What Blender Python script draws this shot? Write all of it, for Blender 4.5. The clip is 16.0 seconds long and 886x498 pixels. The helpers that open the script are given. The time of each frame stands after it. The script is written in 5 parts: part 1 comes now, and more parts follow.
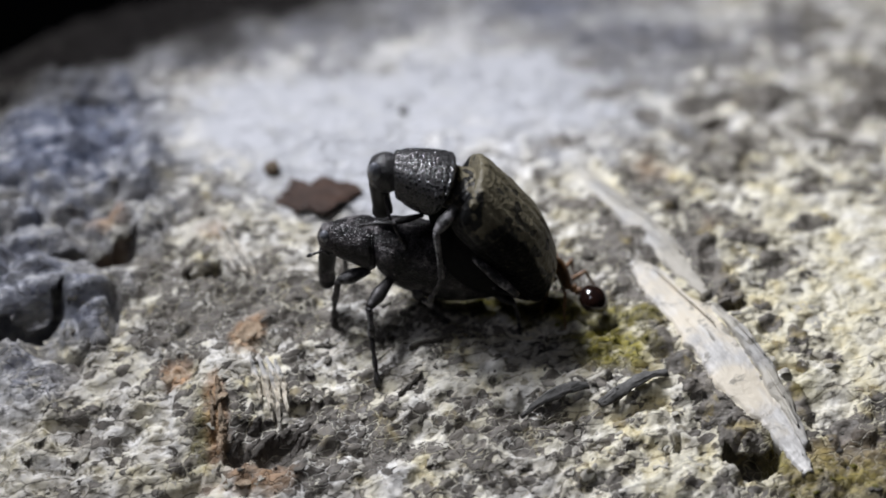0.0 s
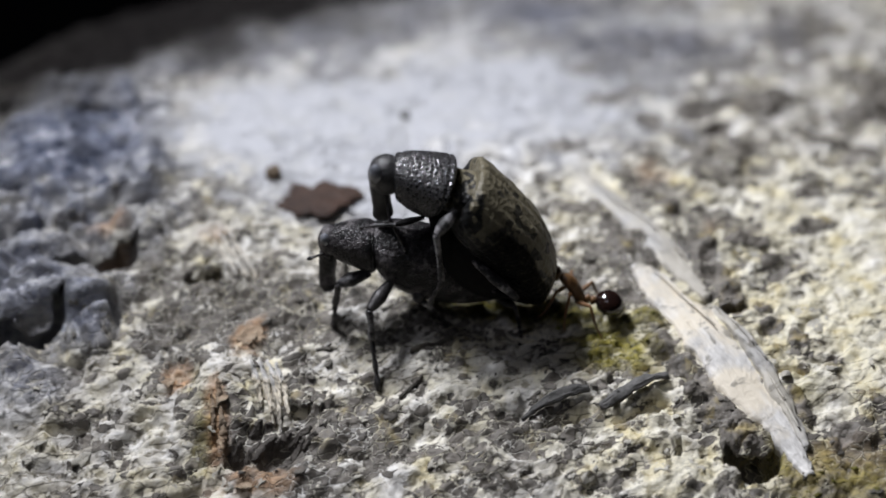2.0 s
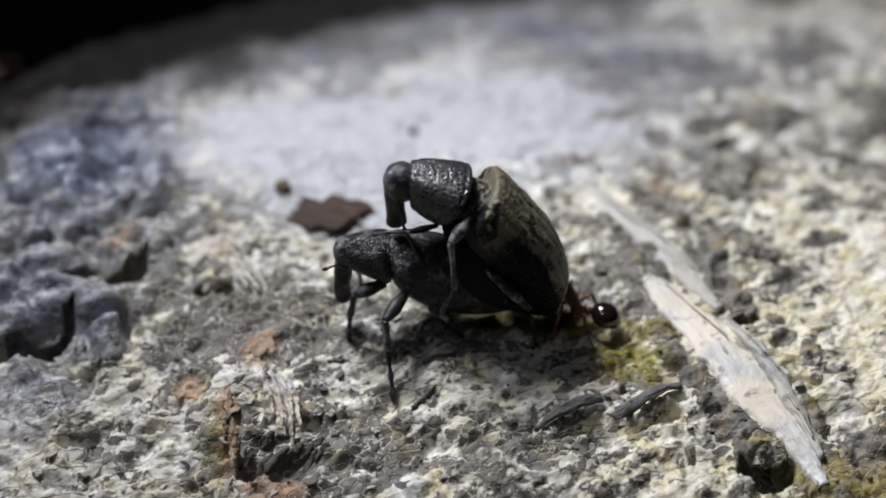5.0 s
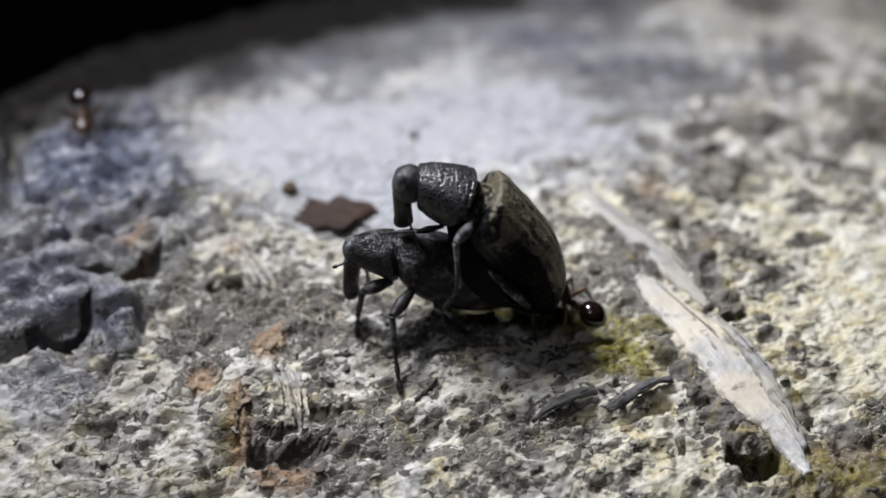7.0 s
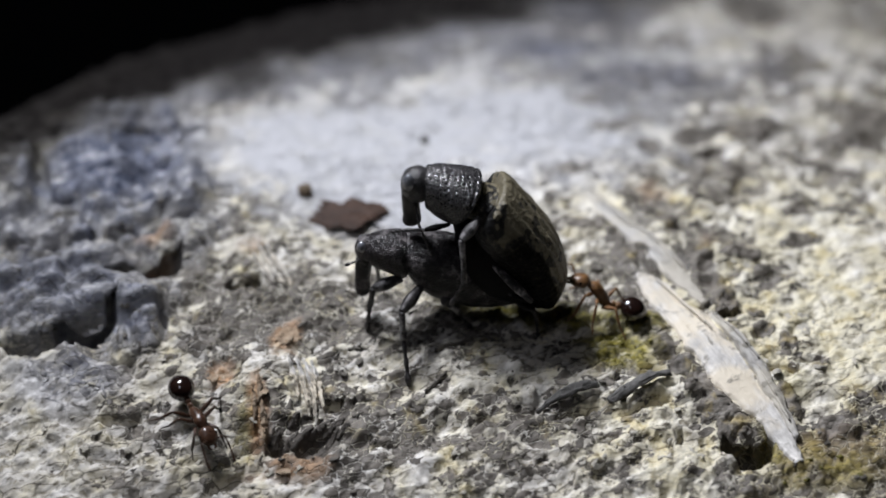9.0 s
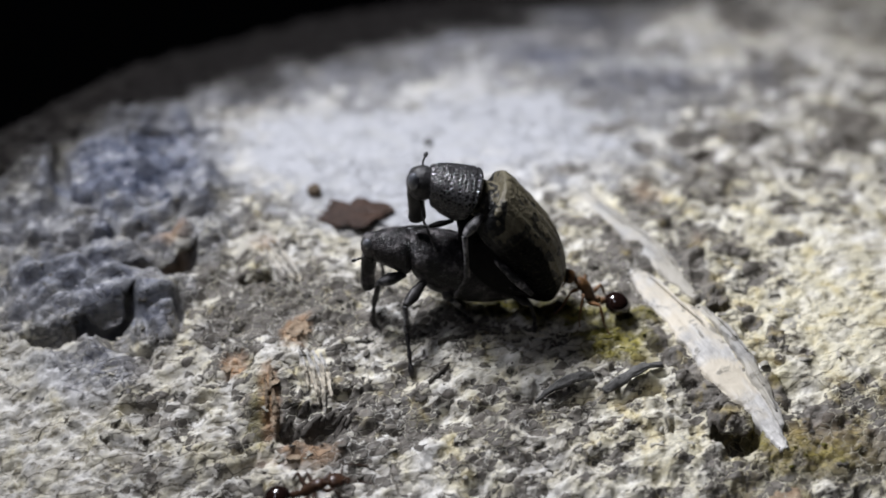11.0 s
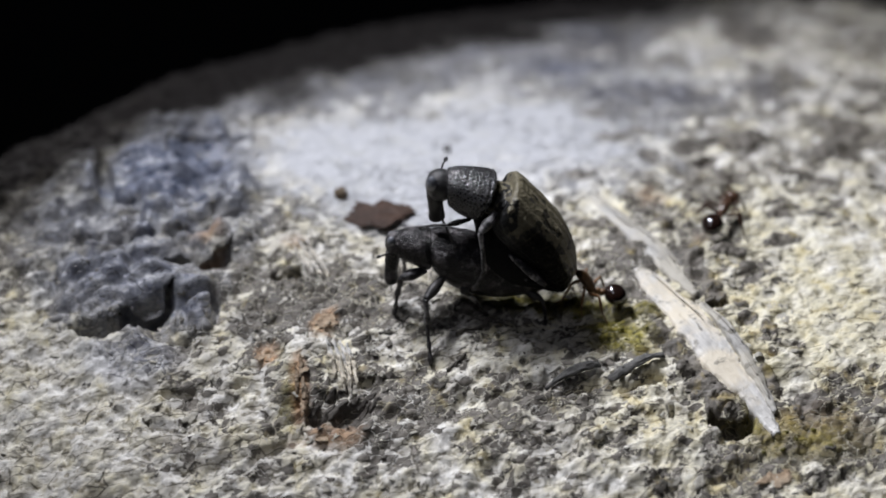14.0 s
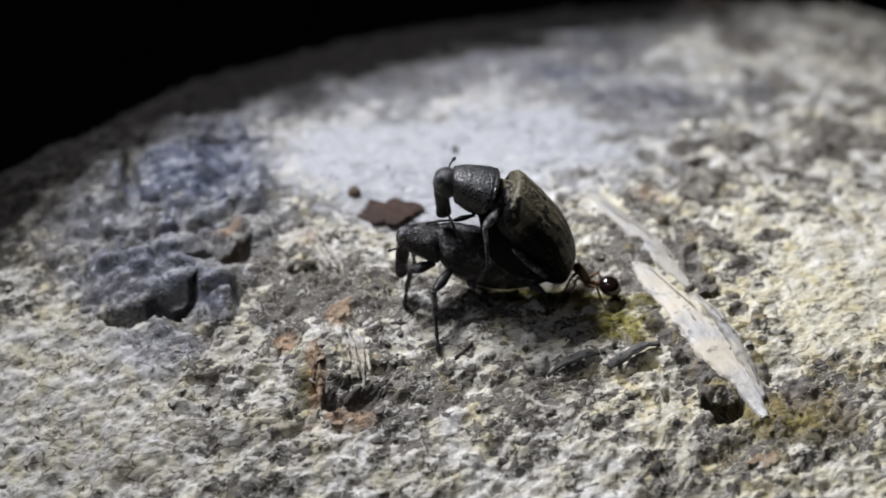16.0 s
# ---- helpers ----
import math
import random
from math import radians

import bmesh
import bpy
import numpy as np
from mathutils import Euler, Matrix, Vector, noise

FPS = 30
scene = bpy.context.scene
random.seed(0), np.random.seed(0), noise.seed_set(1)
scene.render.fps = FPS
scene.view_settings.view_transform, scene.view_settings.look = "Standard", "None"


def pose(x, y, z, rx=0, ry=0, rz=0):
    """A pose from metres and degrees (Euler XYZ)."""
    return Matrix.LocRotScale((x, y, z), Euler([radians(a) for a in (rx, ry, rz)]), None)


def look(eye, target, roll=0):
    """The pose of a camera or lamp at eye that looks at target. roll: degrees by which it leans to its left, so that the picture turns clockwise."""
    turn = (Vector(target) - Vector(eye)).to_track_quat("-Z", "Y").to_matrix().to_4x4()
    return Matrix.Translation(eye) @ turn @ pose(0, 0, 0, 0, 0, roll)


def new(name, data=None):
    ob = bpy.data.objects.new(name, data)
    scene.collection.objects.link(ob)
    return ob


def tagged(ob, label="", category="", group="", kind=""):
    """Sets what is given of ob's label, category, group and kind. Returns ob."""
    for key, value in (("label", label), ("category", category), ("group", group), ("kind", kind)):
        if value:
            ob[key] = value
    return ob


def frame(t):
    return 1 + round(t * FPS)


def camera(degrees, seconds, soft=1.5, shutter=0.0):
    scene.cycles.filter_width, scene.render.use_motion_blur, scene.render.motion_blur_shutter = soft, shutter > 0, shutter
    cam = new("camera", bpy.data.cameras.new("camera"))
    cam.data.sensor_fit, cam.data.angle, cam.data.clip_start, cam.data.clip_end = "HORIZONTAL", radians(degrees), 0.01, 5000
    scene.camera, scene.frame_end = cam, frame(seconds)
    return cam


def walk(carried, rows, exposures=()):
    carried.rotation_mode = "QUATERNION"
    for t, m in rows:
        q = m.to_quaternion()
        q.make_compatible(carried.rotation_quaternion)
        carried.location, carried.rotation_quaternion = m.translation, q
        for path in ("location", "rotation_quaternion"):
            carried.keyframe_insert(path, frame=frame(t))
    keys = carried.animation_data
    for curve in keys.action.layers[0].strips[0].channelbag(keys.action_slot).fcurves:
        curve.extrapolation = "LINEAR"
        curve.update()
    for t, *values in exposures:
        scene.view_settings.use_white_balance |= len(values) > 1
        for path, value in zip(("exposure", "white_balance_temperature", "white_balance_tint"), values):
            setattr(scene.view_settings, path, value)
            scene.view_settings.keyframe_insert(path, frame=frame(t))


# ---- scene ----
MM = 0.001  # all lengths below are written in millimetres


def V(x, y, z):
    return Vector((x * MM, y * MM, z * MM))


PATH = [  # seconds, eye in mm, target in mm, roll
    (0.0, (-0.39, -65.58, 51.81), (-0.35, 2.10, 0.38), 0.05),
    (0.5, (-0.49, -65.37, 52.06), (-0.36, 2.15, 0.43), 0.16),
    (1.0, (-0.93, -65.38, 52.11), (-0.37, 2.09, 0.42), 0.52),
    (1.5, (-0.78, -65.48, 52.16), (-0.25, 1.97, 0.44), 0.41),
    (2.0, (-0.11, -65.90, 51.43), (-0.40, 2.18, 0.53), -0.18),
    (2.3, (-0.42, -62.91, 47.69), (-0.91, 6.26, -1.71), -0.45),
    (2.5, (-0.42, -62.91, 47.69), (-0.91, 6.26, -1.71), -0.45),
    (3.0, (-0.73, -63.55, 47.95), (-0.99, 5.73, -1.30), -0.19),
    (3.5, (-0.76, -64.54, 48.53), (-0.93, 4.76, -0.69), -0.24),
    (4.0, (-0.79, -65.21, 49.02), (-0.88, 4.14, -0.13), -0.23),
    (6.5, (-2.03, -69.17, 51.70), (-0.89, 0.13, 2.51), 0.63),
    (7.0, (-2.13, -69.84, 52.14), (-0.93, -0.45, 3.06), 0.71),
    (7.5, (-1.89, -70.57, 52.66), (-1.16, -1.17, 3.58), 0.47),
    (8.0, (-2.19, -71.61, 53.14), (-1.23, -2.14, 4.17), 0.58),
    (8.5, (-2.18, -72.48, 53.64), (-1.27, -2.95, 4.75), 0.59),
    (9.0, (-2.18, -73.29, 54.22), (-1.37, -3.75, 5.34), 0.55),
    (11.5, (-2.27, -77.92, 57.10), (-1.63, -8.26, 8.40), 0.63),
    (12.0, (-2.78, -78.93, 57.83), (-1.97, -9.35, 9.02), 0.83),
    (12.5, (-2.26, -80.19, 58.28), (-1.75, -10.41, 9.74), 0.61),
    (13.0, (-2.19, -80.96, 58.90), (-2.10, -11.21, 10.33), 0.48),
    (13.5, (-2.29, -81.85, 59.53), (-2.25, -12.08, 10.99), 0.48),
    (14.0, (-2.35, -83.21, 59.98), (-2.38, -13.29, 11.64), 0.49),
    (14.5, (-2.87, -84.67, 60.70), (-2.68, -14.72, 12.42), 0.63),
    (15.0, (-2.80, -85.63, 61.50), (-2.71, -15.71, 13.17), 0.56),
    (15.5, (-2.72, -86.80, 62.11), (-2.83, -16.81, 13.88), 0.55),
    (16.0, (-2.32, -88.39, 62.97), (-2.72, -18.38, 14.77), 0.28),
]

cam = camera(25.61, 16.0, soft=1.8)
walk(cam, [(t, look(V(*eye), V(*target), roll)) for t, eye, target, roll in PATH])
cam.data.dof.use_dof = True
cam.data.dof.focus_distance = 0.088
cam.data.dof.aperture_fstop = 24

# ---- light: a hand torch held over the log at night ----
world = bpy.data.worlds.new("night")
scene.world = world
world.use_nodes = True
world.node_tree.nodes["Background"].inputs[0].default_value = (0.75, 0.85, 1.0, 1)
world.node_tree.nodes["Background"].inputs[1].default_value = 0.0006

torch_data = bpy.data.lights.new("torch", "AREA")
torch_data.shape, torch_data.size, torch_data.size_y, torch_data.spread = "RECTANGLE", 0.034, 0.015, radians(95)
torch_data.energy, torch_data.color = 0.0486, (0.895, 0.908, 0.98)
torch = new("torch", torch_data)
# unseen fill light added at front left for bluish sheen and softer shadows
front_fill_data = bpy.data.lights.new("front_fill", "AREA")
front_fill_data.shape, front_fill_data.size = "DISK", 0.026
front_fill_data.energy, front_fill_data.color = 0.0072, (0.84, 0.85, 1.0)
front_fill = new("front_fill", front_fill_data)
front_fill.matrix_world = look(V(-34, -52, 92), V(-1, -2, 3))
torch.matrix_world = look(V(-32, 24, 86), V(22, -1, 0))


# ---- materials ----
class Nodes:
    def __init__(self, name):
        self.m = bpy.data.materials.new(name)
        self.m.use_nodes = True
        self.t = self.m.node_tree
        self.bsdf = self.t.nodes["Principled BSDF"]
        self.co = self.t.nodes.new("ShaderNodeTexCoord").outputs["Object"]

    def link(self, a, b):
        self.t.links.new(a, b)

    def put(self, socket, value):
        if hasattr(value, "node"):
            self.link(value, socket)
        else:
            socket.default_value = value

    def noise(self, scale, detail=4, rough=0.6, co=None, distort=0.0):
        n = self.t.nodes.new("ShaderNodeTexNoise")
        n.inputs["Scale"].default_value, n.inputs["Detail"].default_value = scale, detail
        n.inputs["Roughness"].default_value, n.inputs["Distortion"].default_value = rough, distort
        self.link(co or self.co, n.inputs["Vector"])
        return n.outputs["Fac"]

    def cells(self, scale, feature="F1", co=None, out="Distance"):
        n = self.t.nodes.new("ShaderNodeTexVoronoi")
        n.feature = feature
        n.inputs["Scale"].default_value = scale
        self.link(co or self.co, n.inputs["Vector"])
        return n.outputs[out]

    def squeeze(self, sx, sy, sz, rz=0.0):
        n = self.t.nodes.new("ShaderNodeMapping")
        n.vector_type = "TEXTURE"
        n.inputs["Scale"].default_value = (1 / sx, 1 / sy, 1 / sz)
        n.inputs["Rotation"].default_value = (0, 0, rz)
        self.link(self.co, n.inputs["Vector"])
        return n.outputs["Vector"]

    def ramp(self, fac, stops):
        n = self.t.nodes.new("ShaderNodeValToRGB")
        e = n.color_ramp.elements
        while len(e) < len(stops):
            e.new(0.5)
        for el, (p, c) in zip(e, stops):
            el.position = p
            el.color = (c, c, c, 1) if isinstance(c, (int, float)) else (*c, 1)
        self.link(fac, n.inputs["Fac"])
        return n.outputs["Color"]

    def mix(self, fac, a, b, blend="MIX"):
        n = self.t.nodes.new("ShaderNodeMix")
        n.data_type, n.blend_type = "RGBA", blend
        self.put(n.inputs[0], fac)
        for s, v in ((n.inputs[6], a), (n.inputs[7], b)):
            self.put(s, v if hasattr(v, "node") else (*v, 1))
        return n.outputs[2]

    def math(self, op, a, b=0.0, clamp=False):
        n = self.t.nodes.new("ShaderNodeMath")
        n.operation, n.use_clamp = op, clamp
        self.put(n.inputs[0], a)
        self.put(n.inputs[1], b)
        return n.outputs[0]

    def attribute(self, name):
        n = self.t.nodes.new("ShaderNodeAttribute")
        n.attribute_name = name
        s = self.t.nodes.new("ShaderNodeSeparateColor")
        self.link(n.outputs["Color"], s.inputs[0])
        return s.outputs

    def island(self):
        return self.t.nodes.new("ShaderNodeNewGeometry").outputs["Random Per Island"]

    def random(self):
        return self.t.nodes.new("ShaderNodeObjectInfo").outputs["Random"]

    def bump(self, height, mm, strength=1.0):
        n = self.t.nodes.new("ShaderNodeBump")
        n.inputs["Distance"].default_value, n.inputs["Strength"].default_value = mm * MM, strength
        self.link(height, n.inputs["Height"])
        if self.bsdf.inputs["Normal"].is_linked:
            self.link(self.bsdf.inputs["Normal"].links[0].from_socket, n.inputs["Normal"])
        self.link(n.outputs["Normal"], self.bsdf.inputs["Normal"])

    def finish(self, color, rough, spec=0.4, coat=0.0):
        self.put(self.bsdf.inputs["Base Color"], color if hasattr(color, "node") else (*color, 1))
        self.put(self.bsdf.inputs["Roughness"], rough)
        self.bsdf.inputs["Specular IOR Level"].default_value = spec
        self.bsdf.inputs["Coat Weight"].default_value = coat
        self.bsdf.inputs["Coat Roughness"].default_value = 0.12
        return self.m


def bark_material():
    """Crusted dead wood: zone.r dark lichen, zone.g moss, zone.b smooth pale wood; zone2.r rust, zone2.g blue-grey
    crust, zone2.b warm cream; zone3.r dark bark at the far rim with the light's falloff painted in, zone3.g broken
    edges of the crust, zone3.b whole dark plates.
    """
    n = Nodes("log_crust")
    z, z2, z3 = n.attribute("zone"), n.attribute("zone2"), n.attribute("zone3")
    grain = n.squeeze(0.72, 1.25, 1, 0.28)
    along = n.squeeze(0.42, 1.3, 1, 0.28)
    fine = n.noise(3000, 4, 0.55, grain, 0.4)
    mid = n.noise(1400, 5, 0.60, grain, 0.35)
    big = n.noise(300, 4, 0.6)
    hue = n.noise(700, 4, 0.6)
    tone = n.noise(900, 4, 0.55, along, 0.6)
    crack = n.cells(1250, "DISTANCE_TO_EDGE", along)
    warp = n.t.nodes.new("ShaderNodeVectorMath")
    warp.operation = "MULTIPLY_ADD"
    wobble = n.t.nodes.new("ShaderNodeTexNoise")
    wobble.inputs["Scale"].default_value, wobble.inputs["Detail"].default_value = 2600, 3
    n.link(grain, wobble.inputs["Vector"])
    n.link(wobble.outputs["Color"], warp.inputs[0])
    warp.inputs[1].default_value = (0.0004, 0.0004, 0.0004)
    n.link(grain, warp.inputs[2])
    areole = n.t.nodes.new("ShaderNodeTexVoronoi")
    areole.inputs["Scale"].default_value = 2100
    n.link(warp.outputs[0], areole.inputs["Vector"])
    lot = n.t.nodes.new("ShaderNodeSeparateColor")
    n.link(areole.outputs["Color"], lot.inputs[0])
    web = n.cells(2100, "DISTANCE_TO_EDGE", warp.outputs[0])
    clan = n.noise(1000, 3, 0.6, areole.outputs["Position"])
    pale = n.mix(n.ramp(tone, [(0.36, 0), (0.62, 1)]), (0.36, 0.335, 0.285), (0.70, 0.685, 0.65))
    pale = n.mix(n.math("MULTIPLY", n.ramp(n.math("ADD", hue, n.math("MULTIPLY", z2[2], 0.25)), [(0.50, 0), (0.76, 1)]), 0.65), pale, (0.62, 0.565, 0.36))
    pale = n.mix(n.math("MULTIPLY", z2[2], 0.30), pale, (0.70, 0.665, 0.52))
    pale = n.mix(n.ramp(fine, [(0.35, 0.75), (0.45, 0)]), pale, (0.20, 0.17, 0.11))
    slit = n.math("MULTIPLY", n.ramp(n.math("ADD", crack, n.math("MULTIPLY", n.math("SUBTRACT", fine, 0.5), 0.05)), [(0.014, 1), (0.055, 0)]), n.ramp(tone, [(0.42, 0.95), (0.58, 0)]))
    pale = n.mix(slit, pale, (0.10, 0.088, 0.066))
    odds = n.math("ADD", n.math("MULTIPLY", n.math("SUBTRACT", clan, 0.5), 1.7), n.math("MULTIPLY", n.math("SUBTRACT", lot.outputs[0], 0.5), 0.6))
    isle = n.math("ADD", n.math("ADD", odds, n.math("MULTIPLY", n.math("SUBTRACT", mid, 0.5), 0.9)), n.math("ADD", n.math("MULTIPLY", n.math("SUBTRACT", big, 0.5), 0.9), n.math("MULTIPLY", n.math("SUBTRACT", z[0], 0.47), 1.9)))
    inside = n.ramp(n.math("ADD", web, n.math("MULTIPLY", n.math("SUBTRACT", fine, 0.5), 0.16)), [(0.02, 0), (0.07, 1)])
    isle_mask = n.math("MULTIPLY", n.math("SUBTRACT", 1.0, n.math("MULTIPLY", z2[1], 0.6)), n.math("MULTIPLY", n.ramp(isle, [(0.04, 0), (0.09, 1)]), inside))
    isle_mask = n.math("MAXIMUM", isle_mask, n.ramp(z3[2], [(0.35, 0), (0.6, 0.95)]))
    grey = n.mix(n.ramp(n.math("ADD", n.math("MULTIPLY", fine, 0.7), n.math("MULTIPLY", lot.outputs[1], 0.3)), [(0.32, 0), (0.68, 1)]), (0.056, 0.049, 0.040), (0.200, 0.181, 0.154))
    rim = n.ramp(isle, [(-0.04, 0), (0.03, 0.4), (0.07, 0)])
    base = n.mix(isle_mask, n.mix(rim, pale, (0.09, 0.078, 0.058)), grey)
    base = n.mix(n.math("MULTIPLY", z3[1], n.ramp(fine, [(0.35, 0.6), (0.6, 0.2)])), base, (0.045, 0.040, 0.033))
    smooth = n.mix(n.ramp(fine, [(0.3, 0), (0.7, 1)]), (0.335, 0.343, 0.362), (0.51, 0.515, 0.535))
    base = n.mix(z[2], base, n.mix(n.ramp(mid, [(0.28, 1), (0.48, 0)]), smooth, (0.40, 0.40, 0.39)))
    yellow = n.ramp(n.math("ADD", hue, n.math("MULTIPLY", z2[2], 0.16)), [(0.66, 0), (0.82, 0.5)])
    base = n.mix(n.math("MULTIPLY", yellow, n.math("SUBTRACT", 1.0, z[2])), base, (0.46, 0.36, 0.12))
    blue = n.mix(n.ramp(mid, [(0.35, 0), (0.65, 1)]), (0.042, 0.050, 0.076), (0.195, 0.226, 0.325))
    blue = n.mix(n.ramp(tone, [(0.56, 0), (0.66, 0.7)]), blue, (0.42, 0.43, 0.46))
    base = n.mix(n.math("MULTIPLY", z2[1], n.ramp(mid, [(0.4, 1), (0.66, 0.7)])), base, blue)
    base = n.mix(n.math("MULTIPLY", z2[0], n.ramp(mid, [(0.3, 0.2), (0.55, 1)])), base, n.mix(fine, (0.24, 0.125, 0.055), (0.60, 0.40, 0.24)))
    base = n.mix(n.math("MULTIPLY", z[1], n.ramp(mid, [(0.32, 0.2), (0.5, 1)])), base, n.mix(n.ramp(fine, [(0.3, 0), (0.7, 1)]), (0.035, 0.032, 0.006), (0.36, 0.31, 0.045)))
    # far rim near-black and matte: dark bark plus painted falloff of the light
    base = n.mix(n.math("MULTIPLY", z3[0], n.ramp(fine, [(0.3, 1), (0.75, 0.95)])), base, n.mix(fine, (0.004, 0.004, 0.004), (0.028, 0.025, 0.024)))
    n.bump(fine, 0.08)
    n.bump(n.math("MULTIPLY", mid, n.math("SUBTRACT", 1.0, n.math("MULTIPLY", z2[1], 0.6))), 0.15)
    n.bump(isle_mask, 0.09)
    wet = n.mix(z2[1], n.ramp(fine, [(0.3, 0.42), (0.7, 0.8)]), (0.20, 0.20, 0.20))
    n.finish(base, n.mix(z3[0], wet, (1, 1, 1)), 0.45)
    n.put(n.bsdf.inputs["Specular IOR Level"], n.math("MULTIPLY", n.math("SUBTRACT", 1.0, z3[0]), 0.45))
    return n.m


def crust_material(name, low, high, scale=1400, rough=0.8, bump=0.12, blotch=None, coat=0.0):
    n = Nodes(name)
    fine, big = n.noise(scale, 6, 0.7), n.noise(scale / 4, 4, 0.6)
    c = n.mix(n.ramp(fine, [(0.28, 0), (0.72, 1)]), low, high)
    c = n.mix(n.ramp(big, [(0.35, 0), (0.65, 0.6)]), c, blotch or tuple(v * 0.5 for v in high))
    c = n.mix(n.math("MULTIPLY", n.island(), 0.5), c, low)
    n.bump(fine, bump)
    n.bump(big, bump * 1.5)
    return n.finish(c, rough, 0.3, coat)


def fibre_material(name, low, high, warm):
    n = Nodes(name)
    streak = n.noise(4200, 5, 0.7, n.squeeze(0.09, 1.0, 1, radians(-59)))
    big = n.noise(350, 4, 0.6)
    c = n.mix(n.ramp(streak, [(0.3, 0), (0.7, 1)]), low, high)
    c = n.mix(n.ramp(big, [(0.42, 0), (0.56, 0.85)]), c, warm)
    c = n.mix(n.ramp(n.math("ADD", streak, n.math("MULTIPLY", big, 0.5)), [(0.46, 0.45), (0.57, 0)]), c, tuple(v * 0.7 for v in low))
    dirt = n.noise(900, 5, 0.65, None, 0.8)
    c = n.mix(n.ramp(dirt, [(0.57, 0), (0.63, 0.75)]), c, n.mix(streak, (0.10, 0.092, 0.075), (0.30, 0.28, 0.235)))
    n.bump(dirt, 0.12)
    n.bump(streak, 0.05)
    return n.finish(c, 0.6, 0.35)


def elytra_material():
    """A mosaic of tan, olive and black scales; mark.r the paler back, mark.g the pale crossband, mark.b shade painted
    black on the lower flank.
    """
    n = Nodes("weevil_elytra")
    mark = n.attribute("mark")
    big, fine = n.noise(1300, 4, 0.6, None, 0.4), n.noise(5200, 4, 0.7)
    tile = n.t.nodes.new("ShaderNodeSeparateColor")
    n.link(n.cells(2700, "F1", None, "Color"), tile.inputs[0])
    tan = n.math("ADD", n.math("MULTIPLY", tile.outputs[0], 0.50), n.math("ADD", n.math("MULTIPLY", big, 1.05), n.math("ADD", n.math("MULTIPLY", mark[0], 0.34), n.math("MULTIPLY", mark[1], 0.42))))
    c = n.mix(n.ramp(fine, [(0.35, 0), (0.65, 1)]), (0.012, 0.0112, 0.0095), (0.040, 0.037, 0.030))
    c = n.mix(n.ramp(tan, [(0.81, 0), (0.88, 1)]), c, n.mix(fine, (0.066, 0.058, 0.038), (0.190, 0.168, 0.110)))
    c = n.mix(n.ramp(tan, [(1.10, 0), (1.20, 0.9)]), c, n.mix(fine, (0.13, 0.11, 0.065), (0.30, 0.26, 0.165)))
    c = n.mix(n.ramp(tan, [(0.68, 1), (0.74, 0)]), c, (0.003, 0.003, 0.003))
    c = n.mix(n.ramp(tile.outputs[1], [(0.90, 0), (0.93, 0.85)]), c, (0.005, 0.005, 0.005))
    # shade under the body, put into the flank's colour
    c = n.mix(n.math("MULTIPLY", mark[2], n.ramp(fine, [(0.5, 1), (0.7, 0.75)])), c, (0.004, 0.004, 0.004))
    n.bump(n.cells(5200, "F1"), 0.05, 0.9)
    n.bump(fine, 0.04)
    n.finish(c, 0.5, 0.4)
    # less specular where the flank's shade is painted
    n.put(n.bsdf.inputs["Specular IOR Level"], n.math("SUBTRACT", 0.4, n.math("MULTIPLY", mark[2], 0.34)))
    return n.m


def pronotum_material(name, low, high, cell=10500, rough=0.34, bump=0.10, scales=0.0, spec=0.5):
    """Pitted shell: sunken pits inside a raised net, and pale scales in scattered clumps."""
    n = Nodes(name)
    warp = n.t.nodes.new("ShaderNodeVectorMath")
    warp.operation = "MULTIPLY_ADD"
    rough_noise = n.t.nodes.new("ShaderNodeTexNoise")
    rough_noise.inputs["Scale"].default_value = 7000
    n.link(n.co, rough_noise.inputs["Vector"])
    n.link(rough_noise.outputs["Color"], warp.inputs[0])
    warp.inputs[1].default_value = (0.00009, 0.00009, 0.00009)
    n.link(n.co, warp.inputs[2])
    net = n.cells(cell, "DISTANCE_TO_EDGE", warp.outputs[0])
    fine, clump = n.noise(6000, 4, 0.7), n.noise(1100, 6, 0.7)
    # ridges' gloss and pits' shade put into colour: net paler, pits darker
    c = n.mix(n.ramp(net, [(0.06, 1), (0.22, 0)]), low, high)
    c = n.mix(n.ramp(fine, [(0.4, 0), (0.75, 0.5)]), c, high)
    if scales:
        c = n.mix(n.ramp(clump, [(0.52, 0), (0.58, scales)]), c, n.mix(n.ramp(fine, [(0.35, 0), (0.65, 1)]), (0.030, 0.027, 0.027), (0.20, 0.185, 0.185)))
        c = n.mix(n.ramp(clump, [(0.44, 1), (0.50, 0)]), c, (0.004, 0.004, 0.004))
    pit = n.ramp(net, [(0.0, 1), (0.28, 0)])
    n.bump(pit, bump, 1.0)
    n.bump(fine, 0.006)
    n.bump(clump, 0.06)
    return n.finish(c, rough, spec)


def plain_chitin(name, low, high, rough=0.4, scale=3000, coat=0.0, bump=0.03, spec=0.5, scaled=False):
    n = Nodes(name)
    f = n.noise(scale, 4, 0.65)
    n.bump(f, bump)
    c = n.mix(n.ramp(f, [(0.3, 0), (0.7, 1)]), low, high)
    if scaled:
        c = n.mix(n.ramp(n.noise(1500, 3, 0.6), [(0.47, 0.9), (0.55, 0)]), c, low)
    return n.finish(c, rough, spec, coat)


